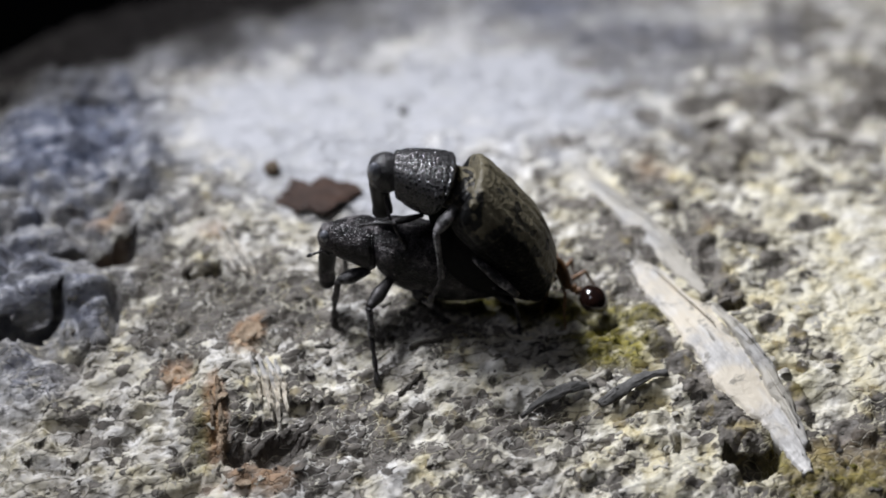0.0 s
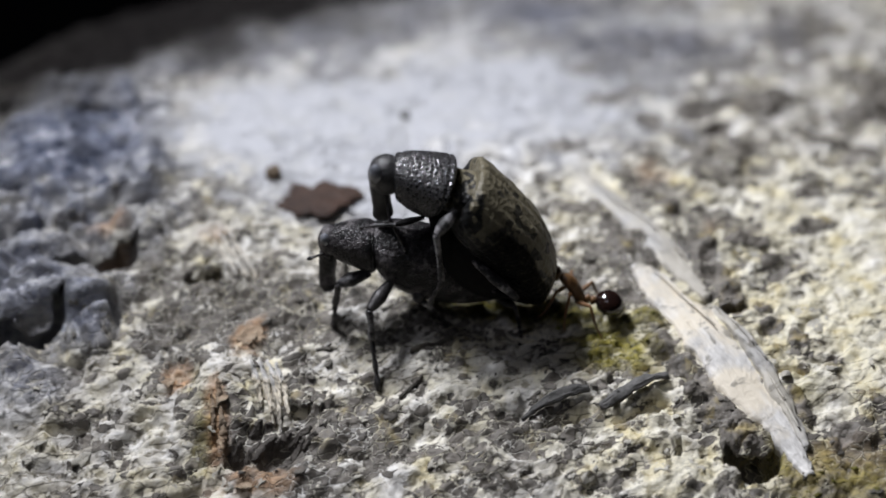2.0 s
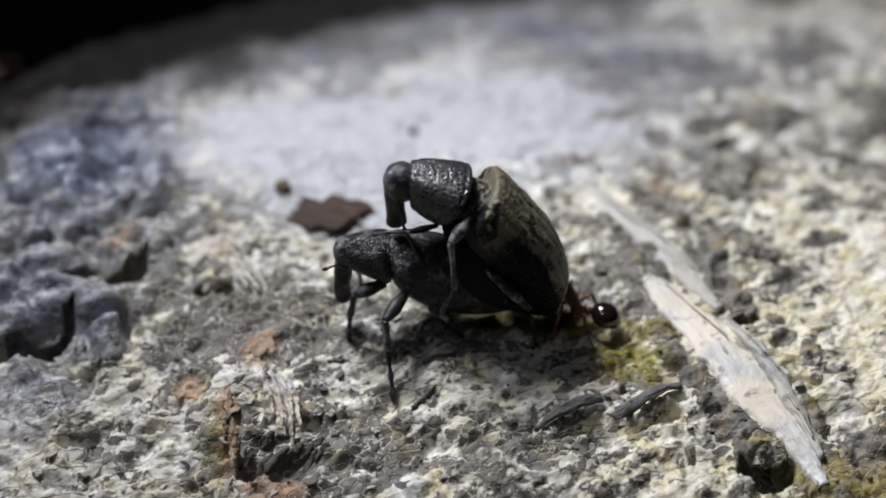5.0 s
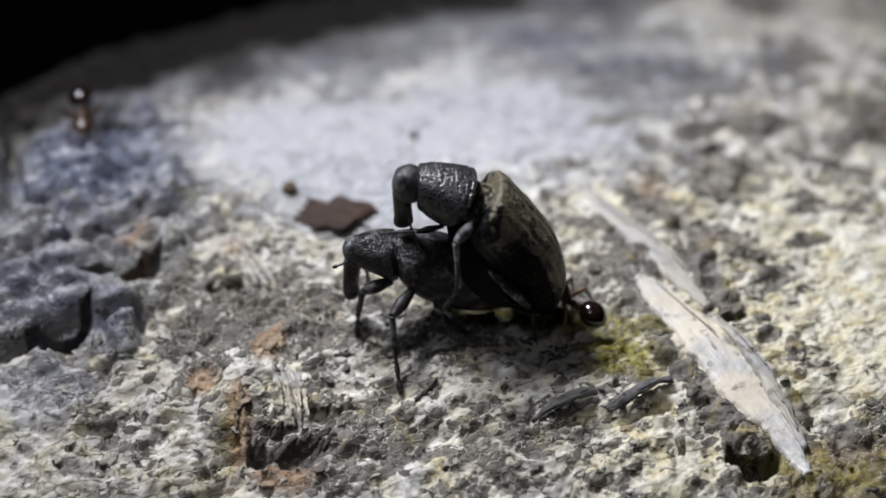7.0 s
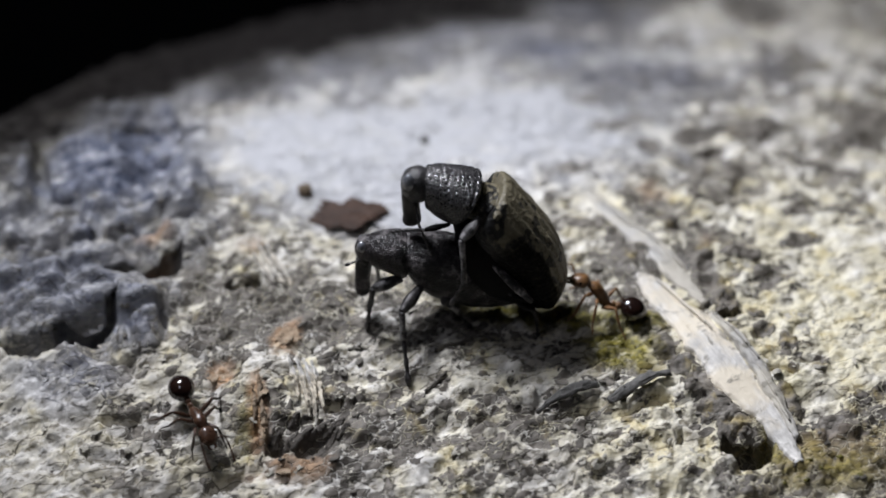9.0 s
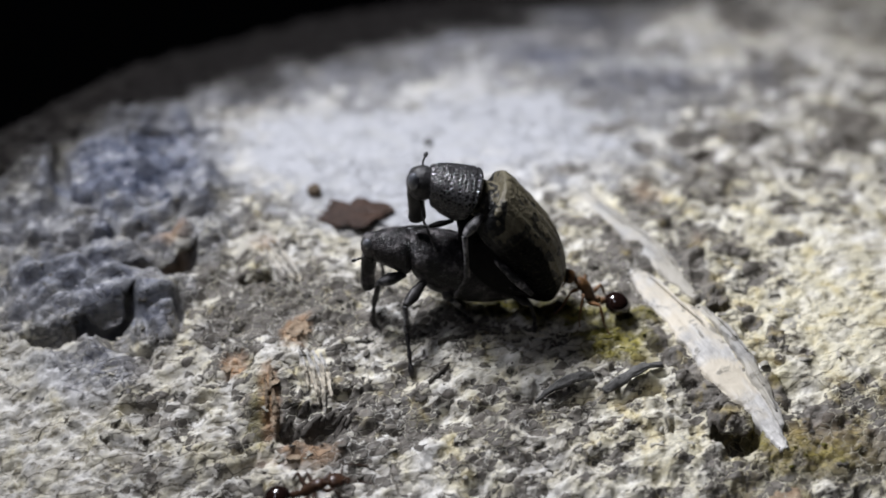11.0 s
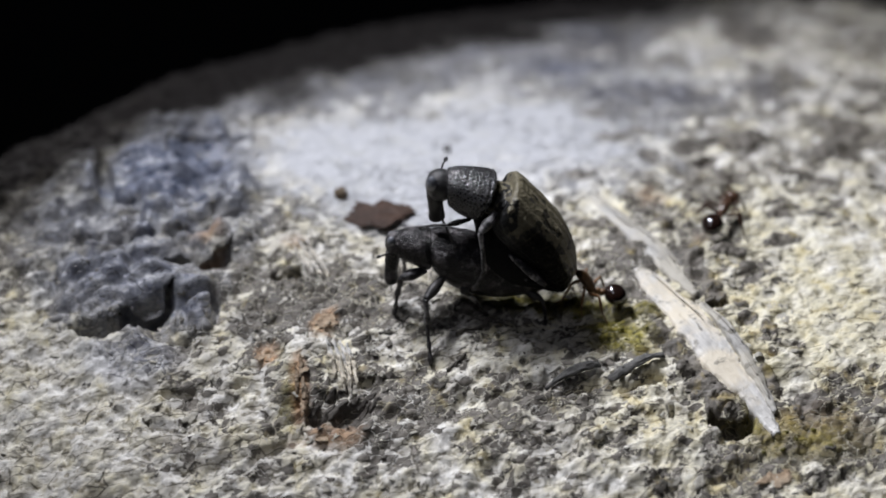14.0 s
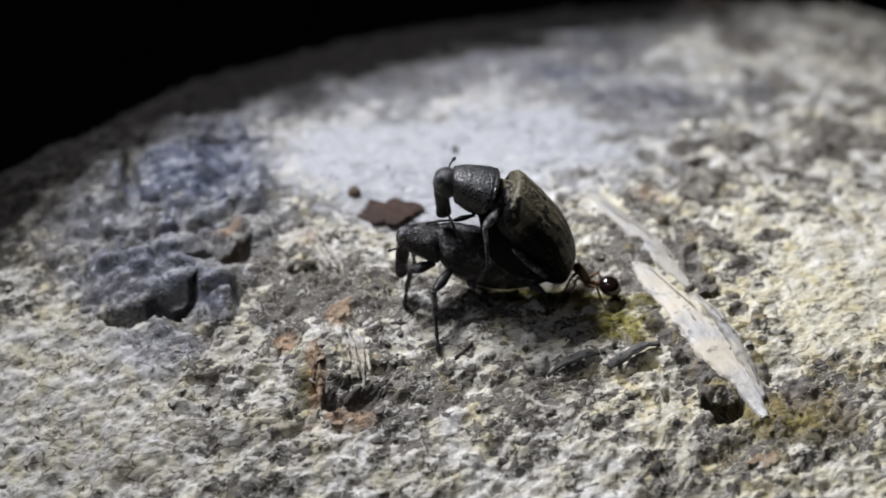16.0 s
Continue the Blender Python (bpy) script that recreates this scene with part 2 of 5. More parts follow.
bark = bark_material()
lichen_dark = crust_material("dark_lichen", (0.075, 0.068, 0.058), (0.21, 0.195, 0.17), 3000, 0.85, 0.08, (0.14, 0.13, 0.113))
pale_crumb = crust_material("pale_crumbs", (0.27, 0.255, 0.22), (0.62, 0.60, 0.54), 1900, 0.8, 0.1, (0.55, 0.51, 0.40))
seed_mat = crust_material("seed_coat", (0.06, 0.044, 0.03), (0.21, 0.155, 0.10), 2200, 0.7, 0.1)
rust_wood = crust_material("rusty_wood", (0.15, 0.10, 0.06), (0.54, 0.39, 0.26), 3000, 0.75, 0.2, (0.55, 0.47, 0.36))
brown_leaf = crust_material("brown_flake", (0.014, 0.008, 0.006), (0.125, 0.070, 0.048), 1300, 0.6, 0.2, (0.016, 0.010, 0.008))
chip_dark = crust_material("dark_chip", (0.05, 0.048, 0.045), (0.24, 0.235, 0.225), 2600, 0.85, 0.06)
bark_brown = crust_material("brown_bark", (0.045, 0.040, 0.034), (0.19, 0.17, 0.15), 2600, 0.75, 0.1)
moss = crust_material("yellow_moss", (0.035, 0.032, 0.006), (0.26, 0.23, 0.045), 2200, 0.9, 0.1, (0.10, 0.10, 0.025))
wood_pale = fibre_material("splintered_wood", (0.40, 0.388, 0.365), (0.74, 0.725, 0.69), (0.68, 0.61, 0.48))
wood_grey = fibre_material("weathered_wood", (0.22, 0.21, 0.195), (0.54, 0.53, 0.50), (0.46, 0.43, 0.365))
elytra_mat = elytra_material()
pronotum_mat = pronotum_material("weevil_pronotum", (0.006, 0.006, 0.007), (0.046, 0.045, 0.046), 6200, 0.24, 0.020, spec=0.95)
head_mat = pronotum_material("weevil_head", (0.010, 0.010, 0.011), (0.040, 0.039, 0.040), 9000, 0.32, 0.012, spec=0.6)
lower_mat = pronotum_material("lower_weevil_shell", (0.007, 0.006, 0.007), (0.030, 0.026, 0.028), 7600, 0.34, 0.022, 0.85, 0.38)
chitin = plain_chitin("weevil_chitin", (0.005, 0.005, 0.005), (0.026, 0.025, 0.025), 0.34)
belly = plain_chitin("weevil_belly", (0.003, 0.003, 0.003), (0.011, 0.010, 0.010), 0.75, spec=0.12)
leg_mat = plain_chitin("weevil_leg", (0.003, 0.003, 0.003), (0.055, 0.050, 0.050), 0.45, 3000, 0.0, 0.08)
leg_scaly = plain_chitin("scaly_leg", (0.006, 0.006, 0.006), (0.27, 0.26, 0.265), 0.5, 3200, 0.0, 0.08, scaled=True)
leg_pale = plain_chitin("pale_scaled_leg", (0.008, 0.008, 0.009), (0.46, 0.44, 0.45), 0.5, 2600, 0.0, 0.08, scaled=True)
# dark eyes; the grey is a broad reflection put into their colour
eye_mat = plain_chitin("weevil_eye", (0.06, 0.065, 0.075), (0.26, 0.27, 0.30), 0.25, 1800, 0.8, 0.004)
ant_red = plain_chitin("ant_red_chitin", (0.070, 0.034, 0.014), (0.24, 0.125, 0.052), 0.36, 3600, 0.1)
ant_dark = plain_chitin("ant_dark_chitin", (0.026, 0.013, 0.008), (0.095, 0.050, 0.030), 0.26, 3600, 0.2)
gaster_mat = plain_chitin("ant_gaster", (0.006, 0.004, 0.004), (0.022, 0.010, 0.007), 0.12, 1500, 0.8, 0.002)
ant_leg = plain_chitin("ant_leg", (0.075, 0.036, 0.014), (0.23, 0.115, 0.045), 0.4, 4000)
ant_leg_dark = plain_chitin("dark_ant_leg", (0.018, 0.009, 0.005), (0.065, 0.030, 0.016), 0.35, 4000)


# ---- mesh helpers ----
def part(name, bm, material, parent=None, label="", smooth=True):
    """One mesh object from a bmesh in mm; under a parent it is given in the parent's space."""
    bm.normal_update()
    for v in bm.verts:
        v.co *= MM
    me = bpy.data.meshes.new(name)
    bm.to_mesh(me)
    bm.free()
    me.materials.append(material)
    if smooth:
        me.shade_smooth()
    ob = new(name, me)
    ob.parent = parent
    if label:
        tagged(ob, label)
    return ob


def root(name, at):
    ob = new(name)
    ob.empty_display_size = 0.002
    ob.location = V(*at)
    return ob


def rings(bm, loops, closed=True):
    made = [[bm.verts.new(p) for p in loop] for loop in loops]
    k = len(made[0])
    for a, b in zip(made, made[1:]):
        for i in range(k if closed else k - 1):
            bm.faces.new((a[i], a[(i + 1) % k], b[(i + 1) % k], b[i]))
    if closed:
        bm.faces.new(made[0][::-1])
        bm.faces.new(made[-1])
    bmesh.ops.recalc_face_normals(bm, faces=bm.faces[:])
    return bm


def smooth_line(points, steps):
    """Catmull-Rom through rows of numbers."""
    p = np.array(points, float)
    q = np.vstack([2 * p[0] - p[1], p, 2 * p[-1] - p[-2]])
    out = []
    for i in range(len(p) - 1):
        a, b, c, d = q[i:i + 4]
        for s in np.arange(steps) / steps:
            out.append(0.5 * (2 * b + (c - a) * s + (2 * a - 5 * b + 4 * c - d) * s ** 2 + (3 * b - a - 3 * c + d) * s ** 3))
    out.append(p[-1])
    return np.array(out)


def loft(sections, steps=5, n=28, at=(0, 0, 0), rough=0.0, seed=1.0):
    """A body along rows of (x, y, z, half_width, half_height_up, half_height_down), in the plane of x and z."""
    s = smooth_line(sections, steps)
    s[:, 3:] = np.maximum(s[:, 3:], 0.02)
    loops = []
    for i, row in enumerate(s):
        d = s[min(i + 1, len(s) - 1), :3] - s[max(i - 1, 0), :3]
        d /= np.linalg.norm(d)
        side = np.array((0.0, 1.0, 0.0))
        side -= d * side.dot(d)
        side /= np.linalg.norm(side)
        up = np.cross(d, side)
        if up[2] < 0 and abs(d[2]) < 0.98 or (abs(d[2]) >= 0.98 and up[0] < 0):
            up = -up
        loop = []
        for k in range(n):
            a = 2 * math.pi * k / n
            c, q = math.cos(a), math.sin(a)
            h = row[4] if q > 0 else row[5]
            p = row[:3] + side * c * row[3] + up * q * h
            if rough:
                p = p + np.array(noise.noise_vector(Vector(p * 2.2) + Vector((seed, 0, 0)))) * rough
            loop.append(tuple(p - np.array(at)))
        loops.append(loop)
    return rings(bmesh.new(), loops)


def tube(points, n=10, at=(0, 0, 0), steps=4):
    """A limb along rows of (x, y, z, radius)."""
    s = smooth_line(points, steps)
    loops, ref = [], np.array((0.31, 0.2, 0.93))
    for i, row in enumerate(s):
        d = s[min(i + 1, len(s) - 1), :3] - s[max(i - 1, 0), :3]
        d /= np.linalg.norm(d) + 1e-9
        a = np.cross(d, ref)
        a /= np.linalg.norm(a)
        b = np.cross(d, a)
        loops.append([tuple(row[:3] + max(row[3], 0.012) * (a * math.cos(u) + b * math.sin(u)) - np.array(at)) for u in np.arange(n) * 2 * math.pi / n])
    return rings(bmesh.new(), loops)


def ball(center, radii, turn=None, at=(0, 0, 0), sub=3, rough=0.0, freq=2.0, seed=0.0):
    bm = bmesh.new()
    bmesh.ops.create_icosphere(bm, subdivisions=sub, radius=1.0)
    m = (turn or Euler((0, 0, 0))).to_matrix()
    for v in bm.verts:
        p = Vector(v.co[i] * radii[i] for i in range(3))
        if rough:
            p *= 1 + rough * (noise.fractal(v.co * freq + Vector((seed, seed * 0.7, 0)), 0.6, 2.0, 4))
        v.co = m @ p + Vector(center) - Vector(at)
    return bm


# ---- the log ----
def lattice(ix, iy, seed):
    h = (ix * 374761393 + iy * 668265263 + seed * 974711) & 0xFFFFFFFF
    h = ((h ^ (h >> 13)) * 1274126177) & 0xFFFFFFFF
    return ((h ^ (h >> 16)) & 0xFFFF) / 65535.0 * 2 - 1


def value_noise(x, y, seed):
    x, y = np.asarray(x, float), np.asarray(y, float)
    ix, iy = np.floor(x).astype(np.int64), np.floor(y).astype(np.int64)
    fx, fy = x - ix, y - iy
    fx, fy = fx * fx * fx * (fx * (fx * 6 - 15) + 10), fy * fy * fy * (fy * (fy * 6 - 15) + 10)
    a, b = lattice(ix, iy, seed), lattice(ix + 1, iy, seed)
    c, d = lattice(ix, iy + 1, seed), lattice(ix + 1, iy + 1, seed)
    return (a * (1 - fx) + b * fx) * (1 - fy) + (c * (1 - fx) + d * fx) * fy


def fbm(x, y, seed, octaves=4, gain=0.5):
    out, amp = 0.0, 1.0
    for o in range(octaves):
        k = 2.03 ** o
        out = out + amp * value_noise(x * k + 17.3 * o, y * k - 9.1 * o, seed + o)
        amp *= gain
    return out


def spot(x, y, cx, cy, rx, ry, turn=0.0, soft=1.0, rim=0.0):
    """1 inside an ellipse that falls to 0 outside, with an uneven rim."""
    c, s = math.cos(radians(turn)), math.sin(radians(turn))
    u, v = ((x - cx) * c + (y - cy) * s) / rx, (-(x - cx) * s + (y - cy) * c) / ry
    d = np.sqrt(u * u + v * v) + rim
    return np.clip((1 + 0.5 * soft - d) / soft, 0, 1)


RIM_X = [-60, -40, -32, -29.4, -24.6, -22.5, -19, -17, -9.5, 0, 6, 20, 60]
RIM_Y = [-30, -4, 6, 10.2, 15.5, 18.1, 23, 24.8, 31, 37.5, 41.6, 48, 60]
# hollows: x, y, half-length, half-width, turn, depth
HOLLOWS = [(-15.3, 1.25, 1.75, 0.95, 20, 4.6), (-17.75, -2.2, 1.25, 1.05, 34, 5.5), (-20.0, -3.45, 1.3, 0.14, 2, 1.6), (-19.6, -3.6, 1.2, 0.35, 8, 1.6), (-14.1, -2.1, 0.22, 1.2, 4, 1.1), (-10.6, -0.15, 0.65, 0.5, 6, 2.2), (11.75, -8.9, 0.95, 0.9, 20, 4.2), (11.7, -2.3, 0.55, 0.5, 10, 1.8), (-21.0, 7.0, 0.45, 2.4, 12, 2.0), (-16.0, 10.5, 2.0, 0.35, 15, 1.5), (-6.2, -6.5, 0.42, 0.36, -20, 1.2)]
# shallow dents, the same way
DENTS = [(-10.9, -10.1, 0.9, 0.3, 35, 0.9), (7.6, -7.1, 1.2, 0.2, 20, 0.6), (4.6, -7.45, 1.1, 0.18, 18, 0.5), (13.8, -5.3, 0.75, 0.17, -5, 1.0), (15.1, -4.9, 0.6, 0.12, 4, 0.7), (-6.8, -8.5, 1.1, 0.4, 30, 0.6),
         (-8.5, -8.7, 0.5, 0.5, 0, 0.8), (-15.8, -7.15, 1.2, 0.2, 8, 1.2), (-15.6, -4.1, 0.6, 0.14, 16, 1.0), (-14.0, 3.6, 1.5, 0.14, 26, 1.6)]
SLITS = [(2.6, -3.4, 2.0, 0.7, 0, 0.35), (5.6, -3.2, 1.2, 0.5, 0, 0.3), (0.75, -7.8, 0.5, 0.16, 5, 0.7), (7.2, -8.8, 0.6, 0.1, 20, 0.5), (9.0, -8.7, 0.1, 0.4, -10, 0.5), (-3.9, -8.7, 0.55, 0.1, 8, 0.5), (-12.6, -6.9, 0.5, 0.12, 12, 0.5), (12.9, 5.8, 1.4, 0.18, 3, 0.6), (12.4, 10.5, 0.5, 0.2, 25, 0.8), (-20.2, 2.1, 1.8, 0.15, -4, 1.5), (-18.0, 2.6, 0.9, 0.13, 20, 1.5), (-16.6, 2.9, 0.8, 0.13, 5, 1.4), (-20.4, 4.6, 1.6, 0.13, 15, 1.3)]
# swellings: x, y, half-length, half-width, turn, height
SWELLS = [(-19.4, -0.9, 2.4, 1.5, 10, 1.1), (-15.4, -2.2, 1.2, 1.4, 0, 0.5), (-18.2, 6.6, 2.6, 3.4, 0, 1.0), (-14.0, 6.0, 1.7, 2.2, 0, 0.9), (-17.0, 12.5, 3.5, 2.5, 0, 1.2), (-22.9, 7.5, 2.0, 3.0, 0, 1.0), (-15.0, 2.2, 1.9, 0.8, 14, 0.6), (-12.9, 2.7, 1.2, 0.9, 0, 0.4),
          (-20.0, 2.6, 2.0, 1.0, 12, 0.6), (8.0, 1.0, 1.0, 1.4, 20, 0.3), (11.0, 1.2, 1.8, 1.6, 0, 0.4), (15.2, 13.2, 1.5, 1.2, 0, 0.5), (-9.3, -6.6, 1.3, 3.0, 8, 0.5), (0.0, -5.2, 4.5, 2.0, 0, 0.3)]
# where dark lichen is common or rare: x, y, half-length, half-width, change
TRACTS = [(-17.5, -1.5, 5.0, 3.6, 0.28), (-16.0, 4.0, 5.0, 3.0, 0.10), (-8.6, -2.6, 2.6, 2.0, 0.28), (-7.2, -8.6, 1.8, 1.0, 0.45), (1.8, -5.4, 4.2, 1.5, -0.14), (-2.5, -3.6, 3.5, 1.6, 0.04), (0.0, -9.5, 4.0, 2.0, 0.18), (7.6, -9.0, 3.4, 2.0, -0.12), (-13.6, -5.2, 2.0, 1.4, -0.10),
          (-13.5, -9.0, 3.2, 2.0, -0.16), (-20.5, -11.0, 4.5, 4.0, -0.28), (-17.0, -5.6, 2.4, 1.0, 0.14), (16.5, -2.0, 4.5, 4.5, -0.20), (0.8, -7.6, 3.8, 1.2, 0.14), (-9.5, -8.2, 3.4, 1.8, 0.10), (-4.0, -7.6, 2.6, 1.8, 0.12), (-9.0, -13.0, 6.0, 2.6, -0.12), (-25.0, -9.0, 4.5, 5.0, -0.35), (19.5, 1.0, 4.0, 4.5, -0.25), (-22.5, -14.0, 5.0, 6.0, -0.3), (15.8, -9.8, 3.2, 2.2, 0.34), (5.5, -5.6, 3.0, 1.0, 0.06), (13.0, 0.0, 1.8, 1.8, 0.18), (19.0, 6.0, 5.0, 4.0, -0.26), (14.0, 8.0, 5.0, 3.0, -0.02)]
# single dark patches near the splinters: x, y, half-length, half-width, turn
PATCHES = [(6.3, 3.9, 0.5, 0.45, -40), (7.0, 2.7, 0.5, 0.7, 20), (7.45, 1.4, 0.75, 0.85, 20), (8.6, 0.25, 0.4, 0.35, 0), (7.55, -1.3, 0.4, 0.8, 25), (8.05, -2.75, 0.5, 0.5, 0), (8.55, -4.1, 0.65, 0.6, 20), (9.3, -5.0, 0.6, 0.55, 0), (10.0, -6.0, 0.6, 0.75, -30), (10.6, -7.2, 0.7, 0.6, 0), (11.7, -8.1, 0.9, 0.8, 0),
           (5.3, 3.6, 0.8, 0.4, -10), (10.5, 0.9, 0.7, 0.9, 25), (11.0, -0.8, 0.85, 1.0, 20), (11.7, -2.3, 0.6, 0.6, 0), (9.5, 3.7, 0.45, 0.9, 30), (8.4, 4.9, 0.4, 0.6, 30), (12.4, 5.75, 1.5, 0.28, 4), (12.6, 1.2, 1.0, 0.35, 6), (13.5, 0.3, 0.4, 0.35, 0), (14.0, -0.3, 0.9, 0.2, 35), (15.7, 5.0, 0.8, 0.5, 0), (15.6, 2.6, 1.0, 0.4, 20),
           (13.2, -3.3, 0.4, 0.3, 0), (12.9, -2.4, 0.35, 0.3, 0), (14.2, -3.9, 0.45, 0.3, 10), (15.6, -8.3, 0.6, 0.5, 0), (13.9, -7.0, 0.4, 0.8, 20)]
# the same on the far part of the log
FAR_PATCHES = [(11.2, 19.3, 2.6, 1.7, 0), (8.4, 19.0, 1.8, 1.0, 0), (16.9, 20.8, 1.6, 1.4, 0), (14.2, 12.7, 1.5, 1.1, 0), (6.8, 16.0, 1.2, 0.8, 0), (7.5, 12.8, 1.3, 0.7, 0), (9.0, 13.9, 0.8, 0.7, 0), (11.5, 11.8, 1.1, 0.6, 10), (9.2, 10.8, 0.7, 0.7, 0), (12.4, 10.5, 0.6, 0.5, 20),
               (21.4, 16.2, 1.8, 1.2, 0), (20.3, 12.8, 1.2, 0.9, 0), (12.8, 8.5, 0.9, 0.5, 0), (17.8, 31.5, 2.0, 2.5, 0), (7.7, 29.0, 3.0, 2.5, 0), (4.8, 23.7, 2.6, 1.8, 0), (18.0, 9.0, 1.6, 0.6, -20), (5.2, 8.4, 0.9, 0.5, 10)]


SPLINTER = [(7.75, 0.0), (8.95, -1.5), (10.1, -3.1), (10.95, -4.55), (11.75, -6.0), (12.95, -7.65), (13.65, -9.05), (13.98, -10.1)]
BACK_SPLINTER = [(5.8, 6.1), (6.86, 4.45), (7.95, 2.75), (8.9, 1.0), (9.75, -0.34), (10.7, -1.7)]


def bare(x, y):
    """0 on the two splinters, 1 away from them."""
    out = 1.0
    for line, half in ((SPLINTER, 1.05), (BACK_SPLINTER, 0.55)):
        px, py = np.array(line).T
        mid = np.interp(-y, -py, px)
        ends = np.clip((py[0] - y) * 2, 0, 1) * np.clip((y - py[-1]) * 2, 0, 1)
        out = out * (1 - ends * np.clip((half + 0.4 - np.abs(x - mid)) / 0.4, 0, 1))
    return out


def base_height(x, y):
    n, f = np.minimum(y, 10), np.maximum(y - 10, 0)
    z = 1.2 + 0.0127 * x + 0.19 * n - 0.0013 * x * x - 0.0030 * x * n - 0.0125 * n * n - 0.06 * f - 0.004 * f * f
    far = np.maximum(np.abs(x) - 26, 0)
    z = z - 0.02 * far ** 2
    over = np.maximum(y - np.interp(x, RIM_X, RIM_Y) + 4, 0)
    return z - 0.055 * over ** 2


def zones(x, y):
    """Where each kind of surface lies, and where the far rim is painted dark as the light falls off."""
    rim = 0.22 * fbm(x * 1.1, y * 1.1, 71, 3)
    s = lambda *a, **k: spot(x, y, *a, rim=rim, **k)
    smooth = np.maximum.reduce([s(-5.8, 10.3, 7.2, 5.8, soft=0.5), s(2.0, 13.0, 8.0, 5.5, soft=0.8), s(-4.5, 18.0, 6.5, 3.5, soft=0.9) * 0.5, s(-3.0, 5.5, 5.5, 3.0, soft=0.7)])
    blue = np.maximum.reduce([s(-17.5, 8.5, 5.0, 6.0, soft=0.8), s(-21.5, 4.5, 3.5, 4.0, soft=0.9) * 0.6, s(-19.0, -0.5, 4.0, 3.0, soft=0.8) * 0.75, s(-15.4, -2.2, 1.3, 1.5, soft=0.7) * 0.75, s(-15.0, 3.5, 3.0, 2.2, soft=0.9) * 0.6, s(-14.0, 6.0, 1.8, 2.2, soft=0.8) * 0.8, s(-18.5, -5.3, 2.5, 1.2, soft=1.0) * 0.5, s(6.0, 22.0, 10.0, 3.2, soft=1.0) * 0.6, s(-8.0, 26.0, 20.0, 5.0, soft=1.0) * 0.5]) * (1 - smooth * 0.9)
    dark = 0.47 + 0.22 * fbm(x * 0.34, y * 0.40, 5, 3) - 0.10 * np.clip((y - 5) / 5, 0, 1)
    for cx, cy, rx, ry, w in TRACTS:
        dark = dark + w * s(cx, cy, rx, ry, soft=1.2)
    for cx, cy, rx, ry, turn in PATCHES:
        dark = dark + 0.55 * s(cx, cy, rx, ry, turn=turn, soft=0.5)
    for cx, cy, rx, ry, turn in FAR_PATCHES:
        far = s(cx, cy, rx, ry, turn=turn, soft=0.6)
        dark, smooth = dark + 0.75 * far, smooth * (1 - 0.9 * far)
    blots = fbm(x * 0.34 + 0.12 * y, y * 0.42, 91, 4, 0.6)
    dark = dark + 0.40 * np.clip((blots - 0.15) * 4, 0, 1) * np.clip((y - 1) / 5, 0, 1) * np.clip((x - 2) / 4, 0, 1)
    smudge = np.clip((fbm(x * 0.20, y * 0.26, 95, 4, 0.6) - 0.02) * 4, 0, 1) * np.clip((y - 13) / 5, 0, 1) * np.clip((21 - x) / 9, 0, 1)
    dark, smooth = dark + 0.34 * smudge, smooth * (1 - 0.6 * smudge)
    mossy = np.maximum.reduce([s(6.6, -4.2, 1.7, 1.0, soft=0.8), s(2.0, -2.1, 2.4, 0.5, soft=0.8) * 0.9, s(4.6, -2.4, 4.0, 0.6, turn=-6, soft=0.8) * 0.85, s(7.0, -3.0, 0.9, 0.7, soft=0.9) * 0.8, s(13.2, -9.2, 0.5, 1.3, turn=15, soft=0.9) * 0.6, s(15.5, -10.0, 2.4, 0.9, soft=1.2) * 0.65, s(14.3, -6.0, 0.8, 0.6, soft=1.0) * 0.35, s(-10.0, -7.9, 0.4, 1.0, turn=-8, soft=1.0) * 0.4])
    rust = np.maximum.reduce([s(-8.35, -3.6, 0.55, 0.95, turn=-20, soft=0.7), s(-9.5, -7.4, 0.42, 1.5, turn=5, soft=0.8), s(-11.2, -5.3, 0.6, 0.6, soft=0.8), s(-8.0, -9.6, 1.4, 0.5, soft=1.0) * 0.8, s(-14.8, 2.2, 0.8, 0.4, soft=1.0) * 0.7, s(15.6, -9.7, 2.2, 0.9, soft=1.2) * 0.35, s(9.0, 6.4, 0.8, 0.8, soft=1.0) * 0.5, s(-10.3, 2.0, 0.6, 0.5, soft=1.0) * 0.4, s(11.3, 2.2, 0.5, 0.6, soft=1.0) * 0.35])
    warm = np.clip(0.26 - 0.15 * np.clip((y - 6) / 6, 0, 1) + 0.6 * s(15, -5, 8, 9, soft=1.2) + 0.15 * s(6, -9, 6, 4, soft=1.2) + 0.2 * fbm(x * 0.3, y * 0.3, 33, 2), 0, 1)
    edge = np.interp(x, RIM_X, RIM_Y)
    # dark bark along the far rim, with the light's falloff painted in
    rim_shade = np.clip((y - edge + 14.5 - 1.5 * np.clip((-15 - x) / 7, 0, 1) + 2.5 * fbm(x * 0.35, y * 0.35, 81, 3)) / 6.0, 0, 1) * np.clip((30 - x) / 18, 0, 1)
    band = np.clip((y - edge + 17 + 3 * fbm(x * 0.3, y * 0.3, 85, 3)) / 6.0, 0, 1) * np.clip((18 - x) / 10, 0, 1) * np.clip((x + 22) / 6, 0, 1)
    smooth = smooth * (1 - rim_shade) * (1 - 0.7 * band)
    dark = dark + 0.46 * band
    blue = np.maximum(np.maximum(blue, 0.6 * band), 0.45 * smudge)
    return np.clip(dark, 0, 1), mossy, smooth, rust, blue * (1 - rim_shade * 0.6), warm, rim_shade


